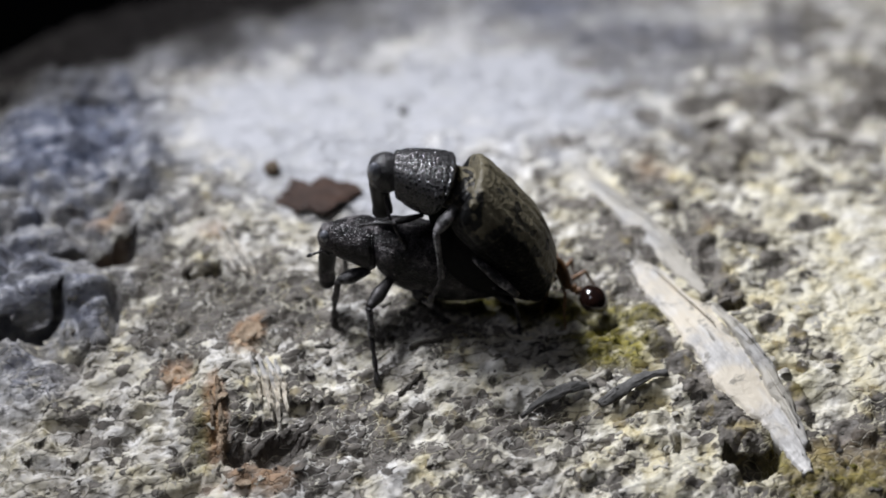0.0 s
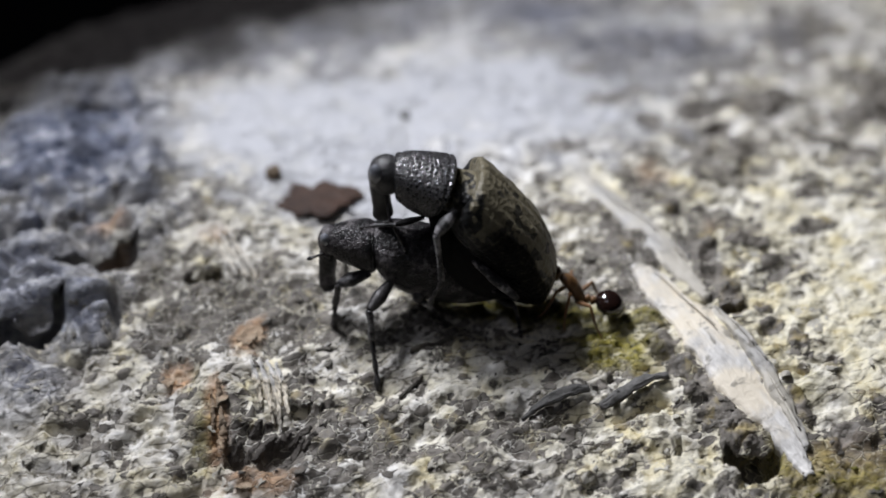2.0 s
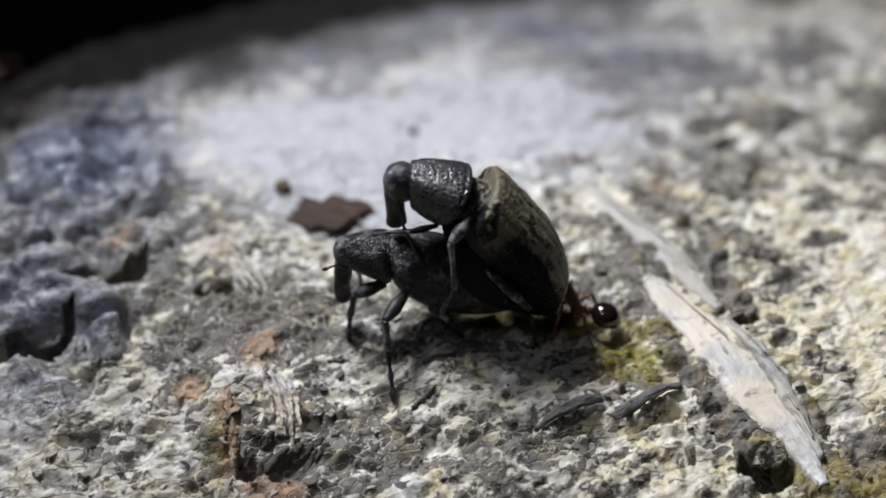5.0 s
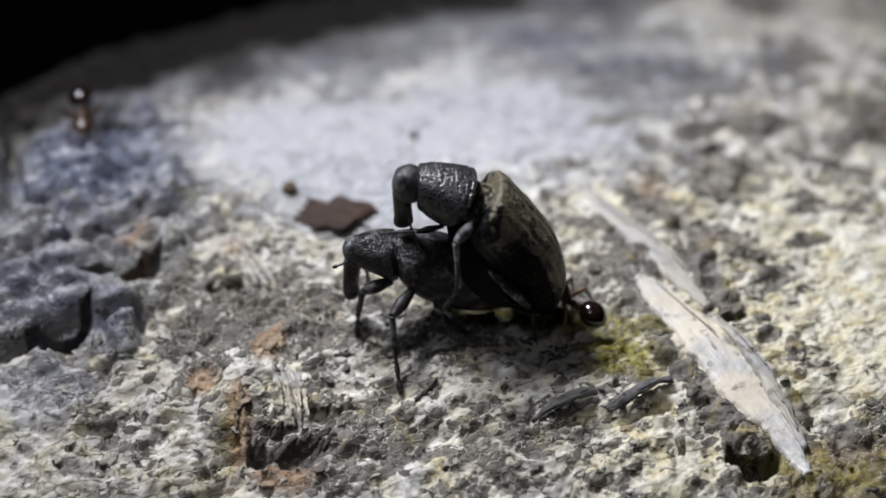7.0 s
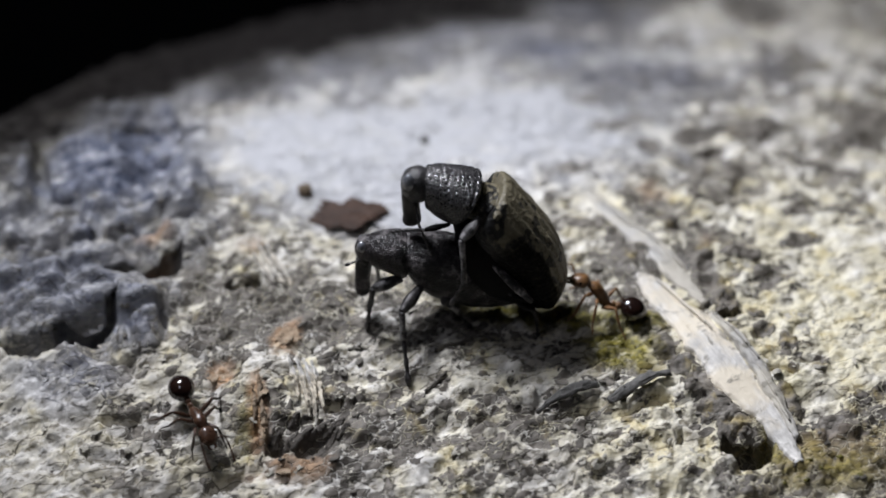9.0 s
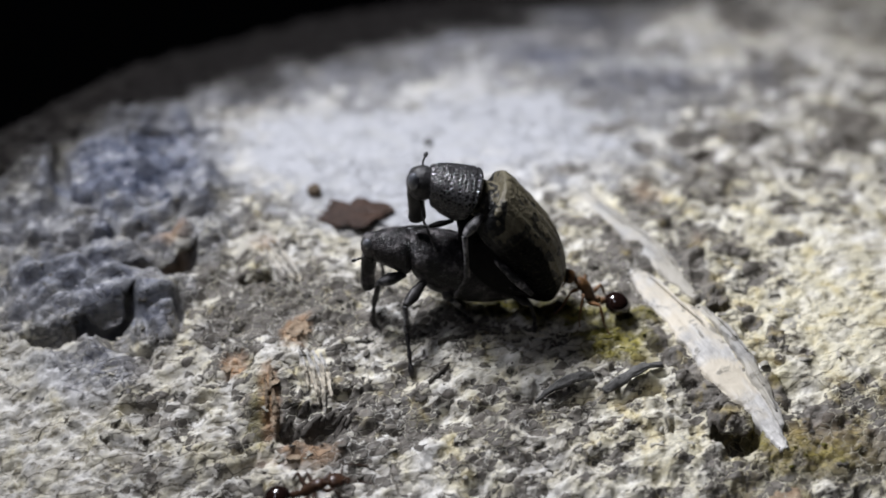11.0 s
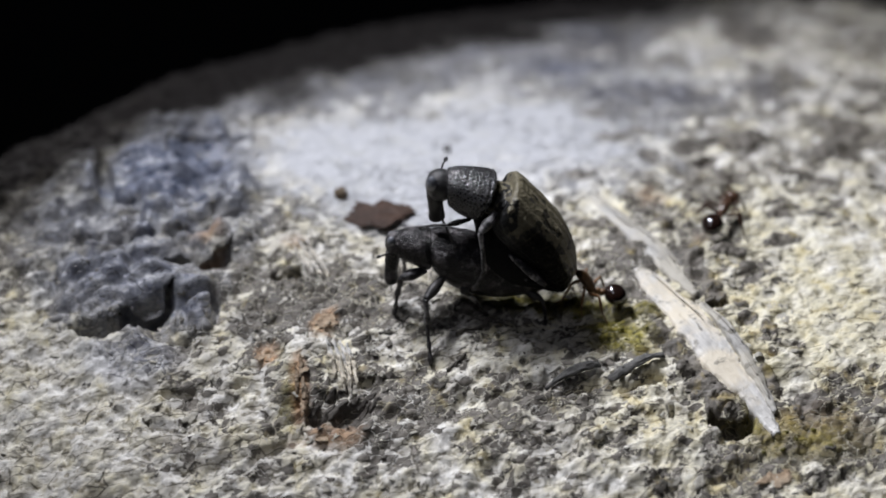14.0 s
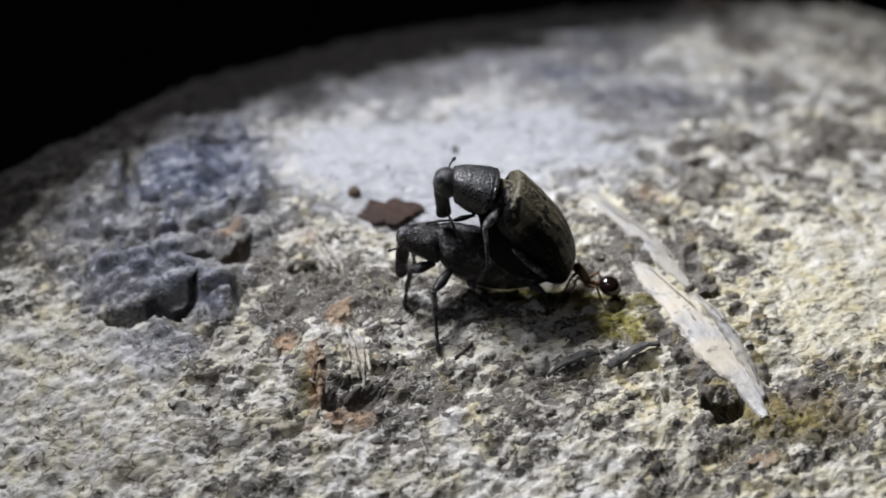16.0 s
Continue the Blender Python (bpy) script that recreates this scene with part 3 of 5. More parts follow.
def plates(x, y):
    """1 on whole dark lichen plates beside the splinters and on the far wood."""
    rim = 0.34 * fbm(x * 1.5, y * 1.5, 75, 3)
    out = 0.0
    for cx, cy, rx, ry, turn in PATCHES:
        out = np.maximum(out, spot(x, y, cx, cy, rx, ry, turn, 0.25, rim))
    for cx, cy, rx, ry, turn in FAR_PATCHES:
        out = np.maximum(out, 0.8 * spot(x, y, cx, cy, rx, ry, turn, 0.5, rim))
    return out * (0.25 + 0.75 * bare(x, y))


def height(x, y, hollows=True):
    x, y = np.asarray(x, float), np.asarray(y, float)
    dark, mossy, smooth, rust, blue, warm, rim_shade = zones(x, y)
    z = base_height(x, y)
    rim = 0.22 * fbm(x * 1.1, y * 1.1, 71, 3)
    for cx, cy, rx, ry, turn, h in SWELLS:
        z = z + h * spot(x, y, cx, cy, rx, ry, turn, 1.4, rim) ** 1.5
    for cx, cy, rx, ry, turn, h in (HOLLOWS if hollows else []) + DENTS + SLITS:
        z = z - h * spot(x, y, cx, cy, rx, ry, turn, 0.5, rim)
    old_bark = spot(x, y, -18.5, 1.0, 5.5, 6.5, 0, 0.8, rim)
    z = z + 0.10 * plates(x, y)
    calm = (1 - 0.65 * blue) * (1 - 0.55 * spot(x, y, 19.0, 0.0, 5.0, 6.0, 0, 1.0)) * (1 - 0.85 * smooth) * (0.15 + 0.85 * bare(x, y)) * (1 - 0.6 * old_bark)
    step, lip, u, v = flakes(x, y)
    z = z + 1.0 * blue * np.minimum(np.abs(fbm(x * 0.30, y * 0.34, 141, 2)), 0.5) * np.clip((14 - y) / 3, 0, 1)
    fold = np.abs(fbm(u * 0.30 + 0.4 * fbm(u * 0.4, v * 0.4, 311, 2), v * 0.60, 301, 2))
    z = z + old_bark * (1.9 * np.minimum(fold, 0.55) - 0.45)
    z = z + calm * (0.24 * fbm(u * 0.55, v * 0.8, 11, 3) + 0.075 * step)
    line = np.clip(1 - np.abs(fbm(u * 0.32, v * 0.95, 211, 3)) / 0.055, 0, 1) * np.clip(fbm(x * 0.5, y * 0.5, 221, 2) * 3 + 0.6, 0, 1)
    z = z - calm * line * (0.22 + 0.4 * spot(x, y, -14.0, -3.0, 8.0, 7.0, 0, 1.0))
    z = z + calm * (0.05 * fbm(u * 2.8, v * 4.0, 41, 2) - 0.42 * np.clip(fbm(u * 1.3, v * 2.2, 131, 4) - 0.42, 0, 0.5)) + 0.03 * fbm(x * 2.4, y * 2.4, 51, 3)
    return z


def flakes(x, y):
    """Broken layers of crust: level of the layer, how close its broken edge is, and the coordinates along and across the grain."""
    c, s = math.cos(0.30), math.sin(0.30)
    u, v = x * c + y * s, -x * s + y * c
    q = 2.6 * fbm(u * 0.85 + 0.25 * value_noise(u * 2.5, v * 2.5, 7), v * 1.55 + 0.25 * value_noise(u * 2.5, v * 2.5, 9), 171, 4, 0.55)
    f = q - np.floor(q)
    rise = np.clip(f / 0.16, 0, 1)
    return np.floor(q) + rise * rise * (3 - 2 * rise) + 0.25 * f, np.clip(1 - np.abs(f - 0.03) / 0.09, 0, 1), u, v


GROUND = {}


def top(x, y):
    """The height of the crust at one place."""
    xs, ys, gz = GROUND["x"], GROUND["y"], GROUND["z"]
    i, j = int(np.searchsorted(xs, x)) - 1, int(np.searchsorted(ys, y)) - 1
    u, v = (x - xs[i]) / (xs[i + 1] - xs[i]), (y - ys[j]) / (ys[j + 1] - ys[j])
    return float((gz[j, i] * (1 - u) + gz[j, i + 1] * u) * (1 - v) + (gz[j + 1, i] * (1 - u) + gz[j + 1, i + 1] * u) * v)


def axis(dense_from, dense_to, step, out_from, out_to):
    mid = np.arange(dense_from, dense_to + step / 2, step)
    left, d = [], step
    p = dense_from
    while p > out_from:
        d = min(d * 1.18, 6.0)
        p -= d
        left.append(p)
    right, d, p = [], step, dense_to
    while p < out_to:
        d = min(d * 1.18, 6.0)
        p += d
        right.append(p)
    return np.array(left[::-1] + list(mid) + right)


def build_log():
    xs, ys = axis(-31, 28, 0.1, -150, 150), axis(-19, 36, 0.1, -110, 120)
    gx, gy = np.meshgrid(xs, ys)
    gz = np.maximum(height(gx, gy), -120)
    GROUND.update(x=xs, y=ys, z=gz)
    w, h = len(xs), len(ys)
    co = np.stack([gx, gy, gz], -1).reshape(-1, 3) * MM
    i = (np.arange(h - 1)[:, None] * w + np.arange(w - 1)[None, :]).reshape(-1)
    quads = np.stack([i, i + 1, i + 1 + w, i + w], -1)
    me = bpy.data.meshes.new("ground")
    me.from_pydata(co.tolist(), [], quads.tolist())
    dark, mossy, smooth, rust, blue, warm, rim_shade = (np.broadcast_to(q, gx.shape).reshape(-1) for q in zones(gx, gy))
    one = np.ones_like(dark)
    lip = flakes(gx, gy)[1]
    for name, cols in (("zone", (dark, mossy, smooth, one)), ("zone2", (rust, blue, warm, one)), ("zone3", (rim_shade, lip.reshape(-1), plates(gx, gy).reshape(-1), one))):
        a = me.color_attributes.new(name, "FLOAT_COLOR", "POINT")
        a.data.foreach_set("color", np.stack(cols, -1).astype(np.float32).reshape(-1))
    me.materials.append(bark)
    me.shade_smooth()
    ob = new("ground", me)
    tagged(ob, "pale weathered fallen log crusted with grey lichen", "log", kind="structure")
    return ob


ground = build_log()


# ---- weevils ----
def leg(name, parent, at, hip, knee, ankle, toe, fat=0.30, mat_femur=None, mat_tibia=None):
    """leg = femur mesh; its tibia and tarsus hang under it."""
    h, k, a, t = (np.array(p, float) for p in (hip, knee, ankle, toe))
    mat_femur, mat_tibia = mat_femur or leg_mat, mat_tibia or leg_mat
    mid = h + (k - h) * 0.6
    f = part(name, tube([(*h, fat * 0.55), (*(h + (k - h) * 0.3), fat * 0.8), (*mid, fat), (*(h + (k - h) * 0.88), fat * 0.7), (*k, fat * 0.5)], 12, at), mat_femur, parent)
    bend = k + (a - k) * 0.5 + np.array((0.02, -0.05, 0.04))
    part("tibia", tube([(*k, fat * 0.45), (*(k + (a - k) * 0.12), fat * 0.5), (*bend, fat * 0.42), (*(k + (a - k) * 0.9), fat * 0.52), (*a, fat * 0.45)], 10, at), mat_tibia, f)
    rows = []
    for i in range(7):
        p = a + (t - a) * i / 6
        rows.append((*p, fat * (0.42 if i % 2 else 0.26) * (1.25 if i == 5 else 1)))
    part("tarsus", tube(rows, 8, at, 3), leg_mat, f)
    return f


def antenna(parent, at, points, r=0.07, club=0.13):
    p = [np.array(q, float) for q in points]
    rows = [(*p[0], r), (*p[1], r * 0.9)]
    for i in range(1, 7):
        q = p[1] + (p[2] - p[1]) * i / 6
        rows.append((*q, r * (1.15 if i % 2 else 0.75)))
    a = part("antenna", tube(rows, 8, at, 3), leg_mat, parent)
    e = p[2] + (p[2] - p[1]) / np.linalg.norm(p[2] - p[1]) * 0.30
    part("club", tube([(*p[2], r * 0.6), (*(p[2] * 0.6 + e * 0.4), club), (*(p[2] * 0.2 + e * 0.8), club * 0.8), (*e, 0.03)], 10, at), leg_scaly, a)
    return a


def shell(stations, at, n=72, steps=8, shape=None, mark=None):
    """A hollow-backed body through rows of (top x, top z, bottom x, bottom z, half-width); the rows name its outline as it shows from 35 degrees above."""
    rows = smooth_line(stations, steps)
    loops, marks = [], []
    for i, (tx, tz, bx, bz, w) in enumerate(rows):
        w = max(w, 0.03)
        f = i / (len(rows) - 1)
        ux, uz = (tx - bx) / 2, (tz - bz) / 2
        tall = math.sqrt(max((uz * 0.81) ** 2 - (w * 0.58) ** 2, (0.75 * uz * 0.81) ** 2)) / 0.81
        uz = math.copysign(tall, uz)
        loop = []
        for k in range(n):
            a = 2 * math.pi * k / n
            c, q = math.cos(a), math.sin(a)
            c, q = math.copysign(abs(c) ** 0.92, c), math.copysign(abs(q) ** 0.92, q)
            r = shape(f, a) if shape else 1.0
            loop.append(((tx + bx) / 2 + ux * q * r - at[0], BACK + w * c * r - at[1], (tz + bz) / 2 + uz * q * r - at[2]))
            marks.append(mark(f, a) if mark else (0, 0, 0))
        loops.append(loop)
    bm = rings(bmesh.new(), loops)
    if mark:
        lay = bm.verts.layers.float_color.new("mark")
        for v, m in zip(bm.verts, marks):
            v[lay] = (*m, 1)
    return bm


BACK = -2.5  # the plane through both weevils' backs


def striae(f, a):
    """Lengthwise grooves, a seam down the back, a shoulder knob and low tubercles on the ridges."""
    d = abs(math.remainder(a - math.pi / 2, 2 * math.pi))
    if d > 2.0:
        return 1.0
    g = math.cos(d * 20)
    r = 1 - 0.022 * max(0, g) - 0.03 * math.exp(-(d / 0.05) ** 2)
    r += 0.05 * max(0, -g) * max(0, noise.noise(Vector((f * 16, d * 6, 2.0))))
    return r + 0.07 * math.exp(-((f - 0.22) / 0.07) ** 2 - ((d - 1.35) / 0.25) ** 2)


def mark_and_shade(f, a):
    """How much pale scaling lies on the back (r) and on the crossband (g), and the shade painted on the lower flank
    (b).
    """
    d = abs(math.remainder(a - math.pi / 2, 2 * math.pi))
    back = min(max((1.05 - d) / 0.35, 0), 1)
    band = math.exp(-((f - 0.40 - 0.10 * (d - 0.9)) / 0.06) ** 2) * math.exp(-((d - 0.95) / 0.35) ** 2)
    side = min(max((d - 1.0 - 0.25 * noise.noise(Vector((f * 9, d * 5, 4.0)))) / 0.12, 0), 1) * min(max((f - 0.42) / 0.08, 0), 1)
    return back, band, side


def rimmed(f, a):
    """A raised hind rim behind a shallow groove, and a front rim."""
    return 1 - 0.035 * math.exp(-((f - 0.72) / 0.03) ** 2) + 0.012 * math.exp(-((f - 0.80) / 0.05) ** 2) - 0.03 * math.exp(-((f - 0.20) / 0.02) ** 2)


def upper_weevil():
    at = (1.0, -2.5, 5.0)
    w = root("weevil", at)
    tagged(w, "mottled brown and black weevil mounted on another weevil", "weevil", "pair of weevils")
    Y = BACK
    part("pronotum", shell([(-2.06, 8.55, -2.10, 6.75, 0.62), (-1.95, 8.82, -2.02, 6.50, 0.88), (-1.40, 8.90, -1.62, 6.10, 1.12), (-0.8, 8.86, -1.2, 5.80, 1.3), (-0.2, 8.78, -0.88, 5.66, 1.42), (0.18, 8.66, -0.70, 5.75, 1.46), (0.40, 8.42, -0.55, 6.0, 1.34), (0.30, 8.15, -0.50, 6.35, 1.0)], at, 64, 8, rimmed),
         pronotum_mat, w, "coarsely pitted black pronotum")
    part("collar", shell([(-0.2, 7.6, -0.6, 6.4, 0.8), (0.3, 7.85, -0.3, 6.2, 1.12), (0.75, 7.7, 0.0, 6.1, 1.15), (1.3, 7.6, 0.2, 6.0, 1.15), (1.6, 7.4, 0.4, 6.1, 0.9)], at, 40, 5), elytra_mat, w)
    head = part("head", ball((-2.40, Y, 7.80), (0.74, 0.72, 0.86), None, at, 4, 0.03, 4), head_mat, w)
    for s in (-1, 1):
        part("eye", ball((-2.78, Y + s * 0.46, 8.02 - 0.14 * s), (0.28, 0.22, 0.44), Euler((0, 0, s * 0.5)), at, 4), eye_mat, head, "dark glossy oval eye, its broad reflection painted grey")
    part("rostrum", loft([(-2.70, Y, 7.45, 0.44, 0.42, 0.42), (-2.70, Y, 7.0, 0.38, 0.40, 0.40), (-2.68, Y, 6.4, 0.34, 0.38, 0.38), (-2.66, Y, 5.9, 0.38, 0.42, 0.42), (-2.64, Y, 5.75, 0.22, 0.2, 0.2)], 5, 20, at, 0.03), chitin, w)
    part("elytra", shell([(1.12, 7.5, 0.45, 6.4, 0.8), (1.26, 8.05, 0.2, 6.15, 1.25), (1.38, 8.25, 0.12, 6.0, 1.45), (1.62, 8.20, -0.1, 5.6, 1.72), (1.95, 7.85, -0.1, 5.1, 1.88), (2.55, 7.12, 0.25, 4.4, 1.95), (3.15, 6.35, 0.8, 3.7, 1.95), (3.72, 5.45, 1.45, 3.0, 1.85), (4.14, 4.22, 2.1, 2.35, 1.7), (4.27, 3.13, 2.55, 1.95, 1.4), (3.95, 1.95, 2.9, 1.6, 1.0), (3.5, 1.3, 3.1, 1.4, 0.4)], at, 132, 9, striae, mark_and_shade),
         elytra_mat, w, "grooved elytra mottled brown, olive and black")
    part("abdomen", loft([(-0.1, Y, 6.4, 0.8, 0.8, 0.9), (0.3, Y, 5.6, 1.5, 1.0, 1.2), (0.9, Y, 4.4, 1.75, 1.0, 1.8), (1.7, Y, 3.2, 1.65, 0.9, 1.5), (2.6, Y, 2.2, 1.1, 0.7, 0.6), (3.2, Y, 1.85, 0.9, 0.6, 0.5), (3.6, Y, 1.65, 0.4, 0.3, 0.3)], 5, 28, at), belly, w)
    leg("foreleg", w, at, (-1.0, -3.4, 6.3), (-2.1, -3.9, 6.35), (-3.0, -3.9, 6.35), (-3.55, -3.7, 6.1), 0.15, belly, leg_scaly)
    leg("foreleg", w, at, (-1.0, -1.6, 6.3), (-2.0, -1.0, 6.3), (-2.7, -1.1, 6.2), (-3.0, -1.4, 5.8), 0.20)
    leg("midleg", w, at, (0.30, -3.8, 6.9), (-0.50, -4.55, 6.25), (-0.38, -4.75, 4.1), (-0.95, -4.5, 2.75), 0.27, leg_scaly, leg_pale)
    leg("midleg", w, at, (0.25, -1.3, 6.2), (-0.3, -0.5, 6.0), (-0.3, -0.4, 4.4), (-0.6, -0.6, 3.0), 0.24)
    leg("hindleg", w, at, (0.85, -4.1, 4.65), (2.62, -4.6, 2.98), (1.75, -4.15, 3.0), (1.25, -3.9, 3.2), 0.22, leg_pale, belly)
    leg("hindleg", w, at, (0.9, -0.8, 4.4), (2.0, -0.3, 3.6), (2.9, -0.3, 2.4), (3.4, -0.6, 1.2), 0.29)
    antenna(w, at, [(-2.45, -2.9, 6.9), (-2.36, -3.4, 6.35), (-1.9, -3.6, 5.1)], 0.06, 0.10)
    raised = antenna(w, (-2.4, -1.95, 7.9), [(-2.4, -1.95, 7.9), (-2.2, -1.92, 8.55), (-2.08, -1.9, 8.72)], 0.05, 0.10)
    raised.location = V(-2.4 - at[0], -1.95 - at[1], 7.9 - at[2])
    return w, raised


def lower_weevil():
    at = (-1.0, -2.5, 0.9)
    w = root("weevil", at)
    tagged(w, "dark grey-black weevil standing on crusted bark", "weevil", "pair of weevils")
    Y = BACK
    part("pronotum", shell([(-4.6, 5.15, -4.6, 3.75, 0.5), (-4.45, 5.32, -4.5, 3.55, 0.68), (-3.9, 5.50, -4.0, 3.3, 0.92), (-3.4, 5.56, -3.4, 3.0, 1.06), (-3.08, 5.53, -3.02, 2.86, 1.10), (-2.92, 5.40, -2.86, 3.0, 1.0), (-2.88, 5.2, -2.82, 3.2, 0.75)], at, 56, 7, rimmed), lower_mat, w, "dark pitted pronotum with a grey bloom")
    head = part("head", ball((-4.62, Y, 4.48), (0.60, 0.60, 0.66), None, at, 4, 0.03, 4), lower_mat, w)
    for s in (-1, 1):
        part("eye", ball((-4.90, Y + s * 0.40, 4.70 - 0.10 * s), (0.21, 0.18, 0.29), Euler((0, 0, s * 0.5)), at, 4), eye_mat, head, "dark glossy oval eye, its broad reflection painted grey")
    part("rostrum", loft([(-4.78, Y, 4.1, 0.42, 0.40, 0.36), (-4.84, Y, 3.5, 0.34, 0.38, 0.38), (-4.88, Y, 2.8, 0.30, 0.34, 0.34), (-4.88, Y, 2.2, 0.36, 0.36, 0.36), (-4.86, Y, 1.98, 0.2, 0.2, 0.2)], 5, 20, at, 0.03), lower_mat, w)
    part("elytra", shell([(-3.0, 5.2, -2.86, 3.2, 0.8), (-2.92, 5.42, -2.7, 2.85, 1.08), (-2.5, 5.52, -2.4, 2.45, 1.25), (-1.8, 5.5, -1.8, 1.95, 1.36), (-0.8, 5.3, -0.7, 1.5, 1.4), (0.5, 4.9, 0.5, 1.3, 1.3), (2.0, 4.2, 2.0, 1.5, 1.1), (3.0, 3.3, 3.0, 1.9, 0.6), (3.2, 2.8, 3.2, 2.2, 0.2)], at, 72, 7, striae), lower_mat, w, "dull black elytra")
    g = lambda x, y: (x, y, top(x, y) + 0.05)
    leg("foreleg", w, at, (-3.1, -3.1, 3.3), (-4.38, -3.5, 3.0), (-4.55, -3.4, 1.9), g(-4.68, -3.2), 0.30, leg_scaly, leg_mat)
    leg("foreleg", w, at, (-3.9, -1.7, 3.0), (-4.3, -0.9, 2.4), (-4.2, -0.7, 1.5), g(-4.4, -0.7), 0.22)
    leg("midleg", w, at, (-2.2, -3.5, 3.2), (-3.1, -4.75, 2.65), (-3.02, -5.0, 1.3), g(-2.75, -6.0), 0.30, leg_mat, leg_scaly)
    leg("midleg", w, at, (-2.0, -1.4, 2.8), (-2.6, -0.2, 2.6), (-2.6, 0.3, 1.9), g(-2.9, 0.5), 0.24)
    leg("hindleg", w, at, (-1.3, -3.5, 2.7), (-1.0, -3.8, 2.35), (-0.55, -3.6, 1.75), g(0.05, -3.4), 0.28, leg_mat, leg_pale)
    leg("hindleg", w, at, (1.9, -3.3, 2.3), (2.75, -3.8, 2.1), (2.95, -3.7, 1.3), g(3.05, -3.4), 0.22)
    leg("hindleg", w, at, (1.4, -1.2, 2.4), (2.2, -0.4, 2.4), (2.8, -0.2, 1.8), g(3.2, 0.0), 0.27)
    antenna(w, at, [(-4.75, -2.9, 3.9), (-5.0, -3.2, 4.3), (-5.35, -3.2, 4.15)], 0.055, 0.085)
    return w


# ---- ants ----
def ant_leg_part(parent, name, hip, knee, ankle, toe, r=0.075, material=None):
    material = material or ant_leg
    f = part(name, tube([(0, 0, 0, r * 0.8), *[(*((np.array(knee) - hip) * k), r * q) for k, q in ((0.35, 1.25), (0.8, 0.9), (1.0, 0.7))]], 8), material, parent)
    f.location = V(*hip)
    h = np.array(hip)
    part("tibia", tube([(*(np.array(knee) - h), r * 0.6), (*((np.array(knee) + ankle) / 2 - h), r * 0.85), (*(np.array(ankle) - h), r * 0.6)], 8), material, f)
    part("tarsus", tube([(*(np.array(ankle) - h), r * 0.5), (*((np.array(ankle) + toe) / 2 - h), r * 0.42), (*(np.array(toe) - h), r * 0.36)], 6), material, f)
    return f


def build_ant(label, red, limb, reach_up=0.0, feet_drop=0.0):
    """An ant that looks along +x; the origin lies on the ground under its middle body."""
    a = root("ant", (0, 0, 0))
    tagged(a, label, "ant", "ants")
    up = reach_up
    part("gaster", loft([(-0.62, 0, 0.72, 0.10, 0.10, 0.10), (-0.72, 0, 0.74, 0.32, 0.32, 0.28), (-1.0, 0, 0.75, 0.50, 0.47, 0.42), (-1.3, 0, 0.72, 0.50, 0.46, 0.42), (-1.6, 0, 0.66, 0.30, 0.28, 0.26), (-1.74, 0, 0.62, 0.06, 0.06, 0.06)], 6, 28), gaster_mat, a, "glossy black gaster")
    part("petiole", ball((-0.32, 0, 0.66), (0.15, 0.13, 0.19), None, (0, 0, 0), 3), red, a)
    part("postpetiole", ball((-0.53, 0, 0.68), (0.14, 0.15, 0.18), None, (0, 0, 0), 3), red, a)
    part("thorax", loft([(-0.22, 0, 0.64, 0.12, 0.12, 0.12), (0.0, 0, 0.70, 0.22, 0.24, 0.2), (0.3, 0, 0.80 + up * 0.4, 0.25, 0.26, 0.22), (0.6, 0, 0.86 + up * 0.7, 0.27, 0.25, 0.22), (0.82, 0, 0.84 + up * 0.9, 0.15, 0.14, 0.14), (0.92, 0, 0.84 + up, 0.09, 0.09, 0.09)], 5, 20), red, a)
    hz = 0.84 + up
    head = part("head", loft([(0.88, 0, hz, 0.12, 0.12, 0.12), (0.98, 0, hz, 0.30, 0.25, 0.22), (1.2, 0, hz - 0.02, 0.36, 0.28, 0.24), (1.42, 0, hz - 0.06, 0.33, 0.22, 0.20), (1.56, 0, hz - 0.1, 0.22, 0.13, 0.13), (1.62, 0, hz - 0.12, 0.1, 0.08, 0.08)], 5, 24), red, a)
    for s in (-1, 1):
        part("eye", ball((1.22, s * 0.33, hz + 0.05), (0.075, 0.05, 0.075), None, (0, 0, 0), 2), gaster_mat, head)
        part("mandible", tube([(1.55, s * 0.14, hz - 0.13, 0.06), (1.70, s * 0.13, hz - 0.16, 0.055), (1.78, s * 0.03, hz - 0.18, 0.02)], 8), red, head)
        part("antenna", tube([(1.45, s * 0.12, hz + 0.05, 0.035), (1.65, s * 0.45, hz + 0.28, 0.03), (1.68, s * 0.48, hz + 0.28, 0.032), (2.15, s * 0.52, hz + 0.06, 0.033), (2.6, s * 0.50, hz - 0.18, 0.045)], 7), limb, head)
    legs = []
    d = feet_drop
    for s in (-1, 1):
        legs.append(ant_leg_part(a, "foreleg", (0.62, s * 0.2, 0.68 + up * 0.7), (0.95, s * 0.62, 0.86 + up * 0.5), (1.12, s * 0.85, 0.30), (1.35, s * 1.0, 0.02 - d), 0.07, limb))
        legs.append(ant_leg_part(a, "midleg", (0.36, s * 0.2, 0.62 + up * 0.4), (0.40, s * 0.75, 0.95 + up * 0.3), (0.30, s * 1.08, 0.35), (0.18, s * 1.35, 0.02 - d), 0.07, limb))
        legs.append(ant_leg_part(a, "hindleg", (0.05, s * 0.2, 0.56), (-0.35, s * 0.72, 0.98), (-0.72, s * 0.98, 0.38), (-1.1, s * 1.2, 0.02 - d), 0.075, limb))
    for o in a.children_recursive:
        o.location *= 1.15
        o.data.transform(Matrix.Scale(1.15, 4))
    return a, legs


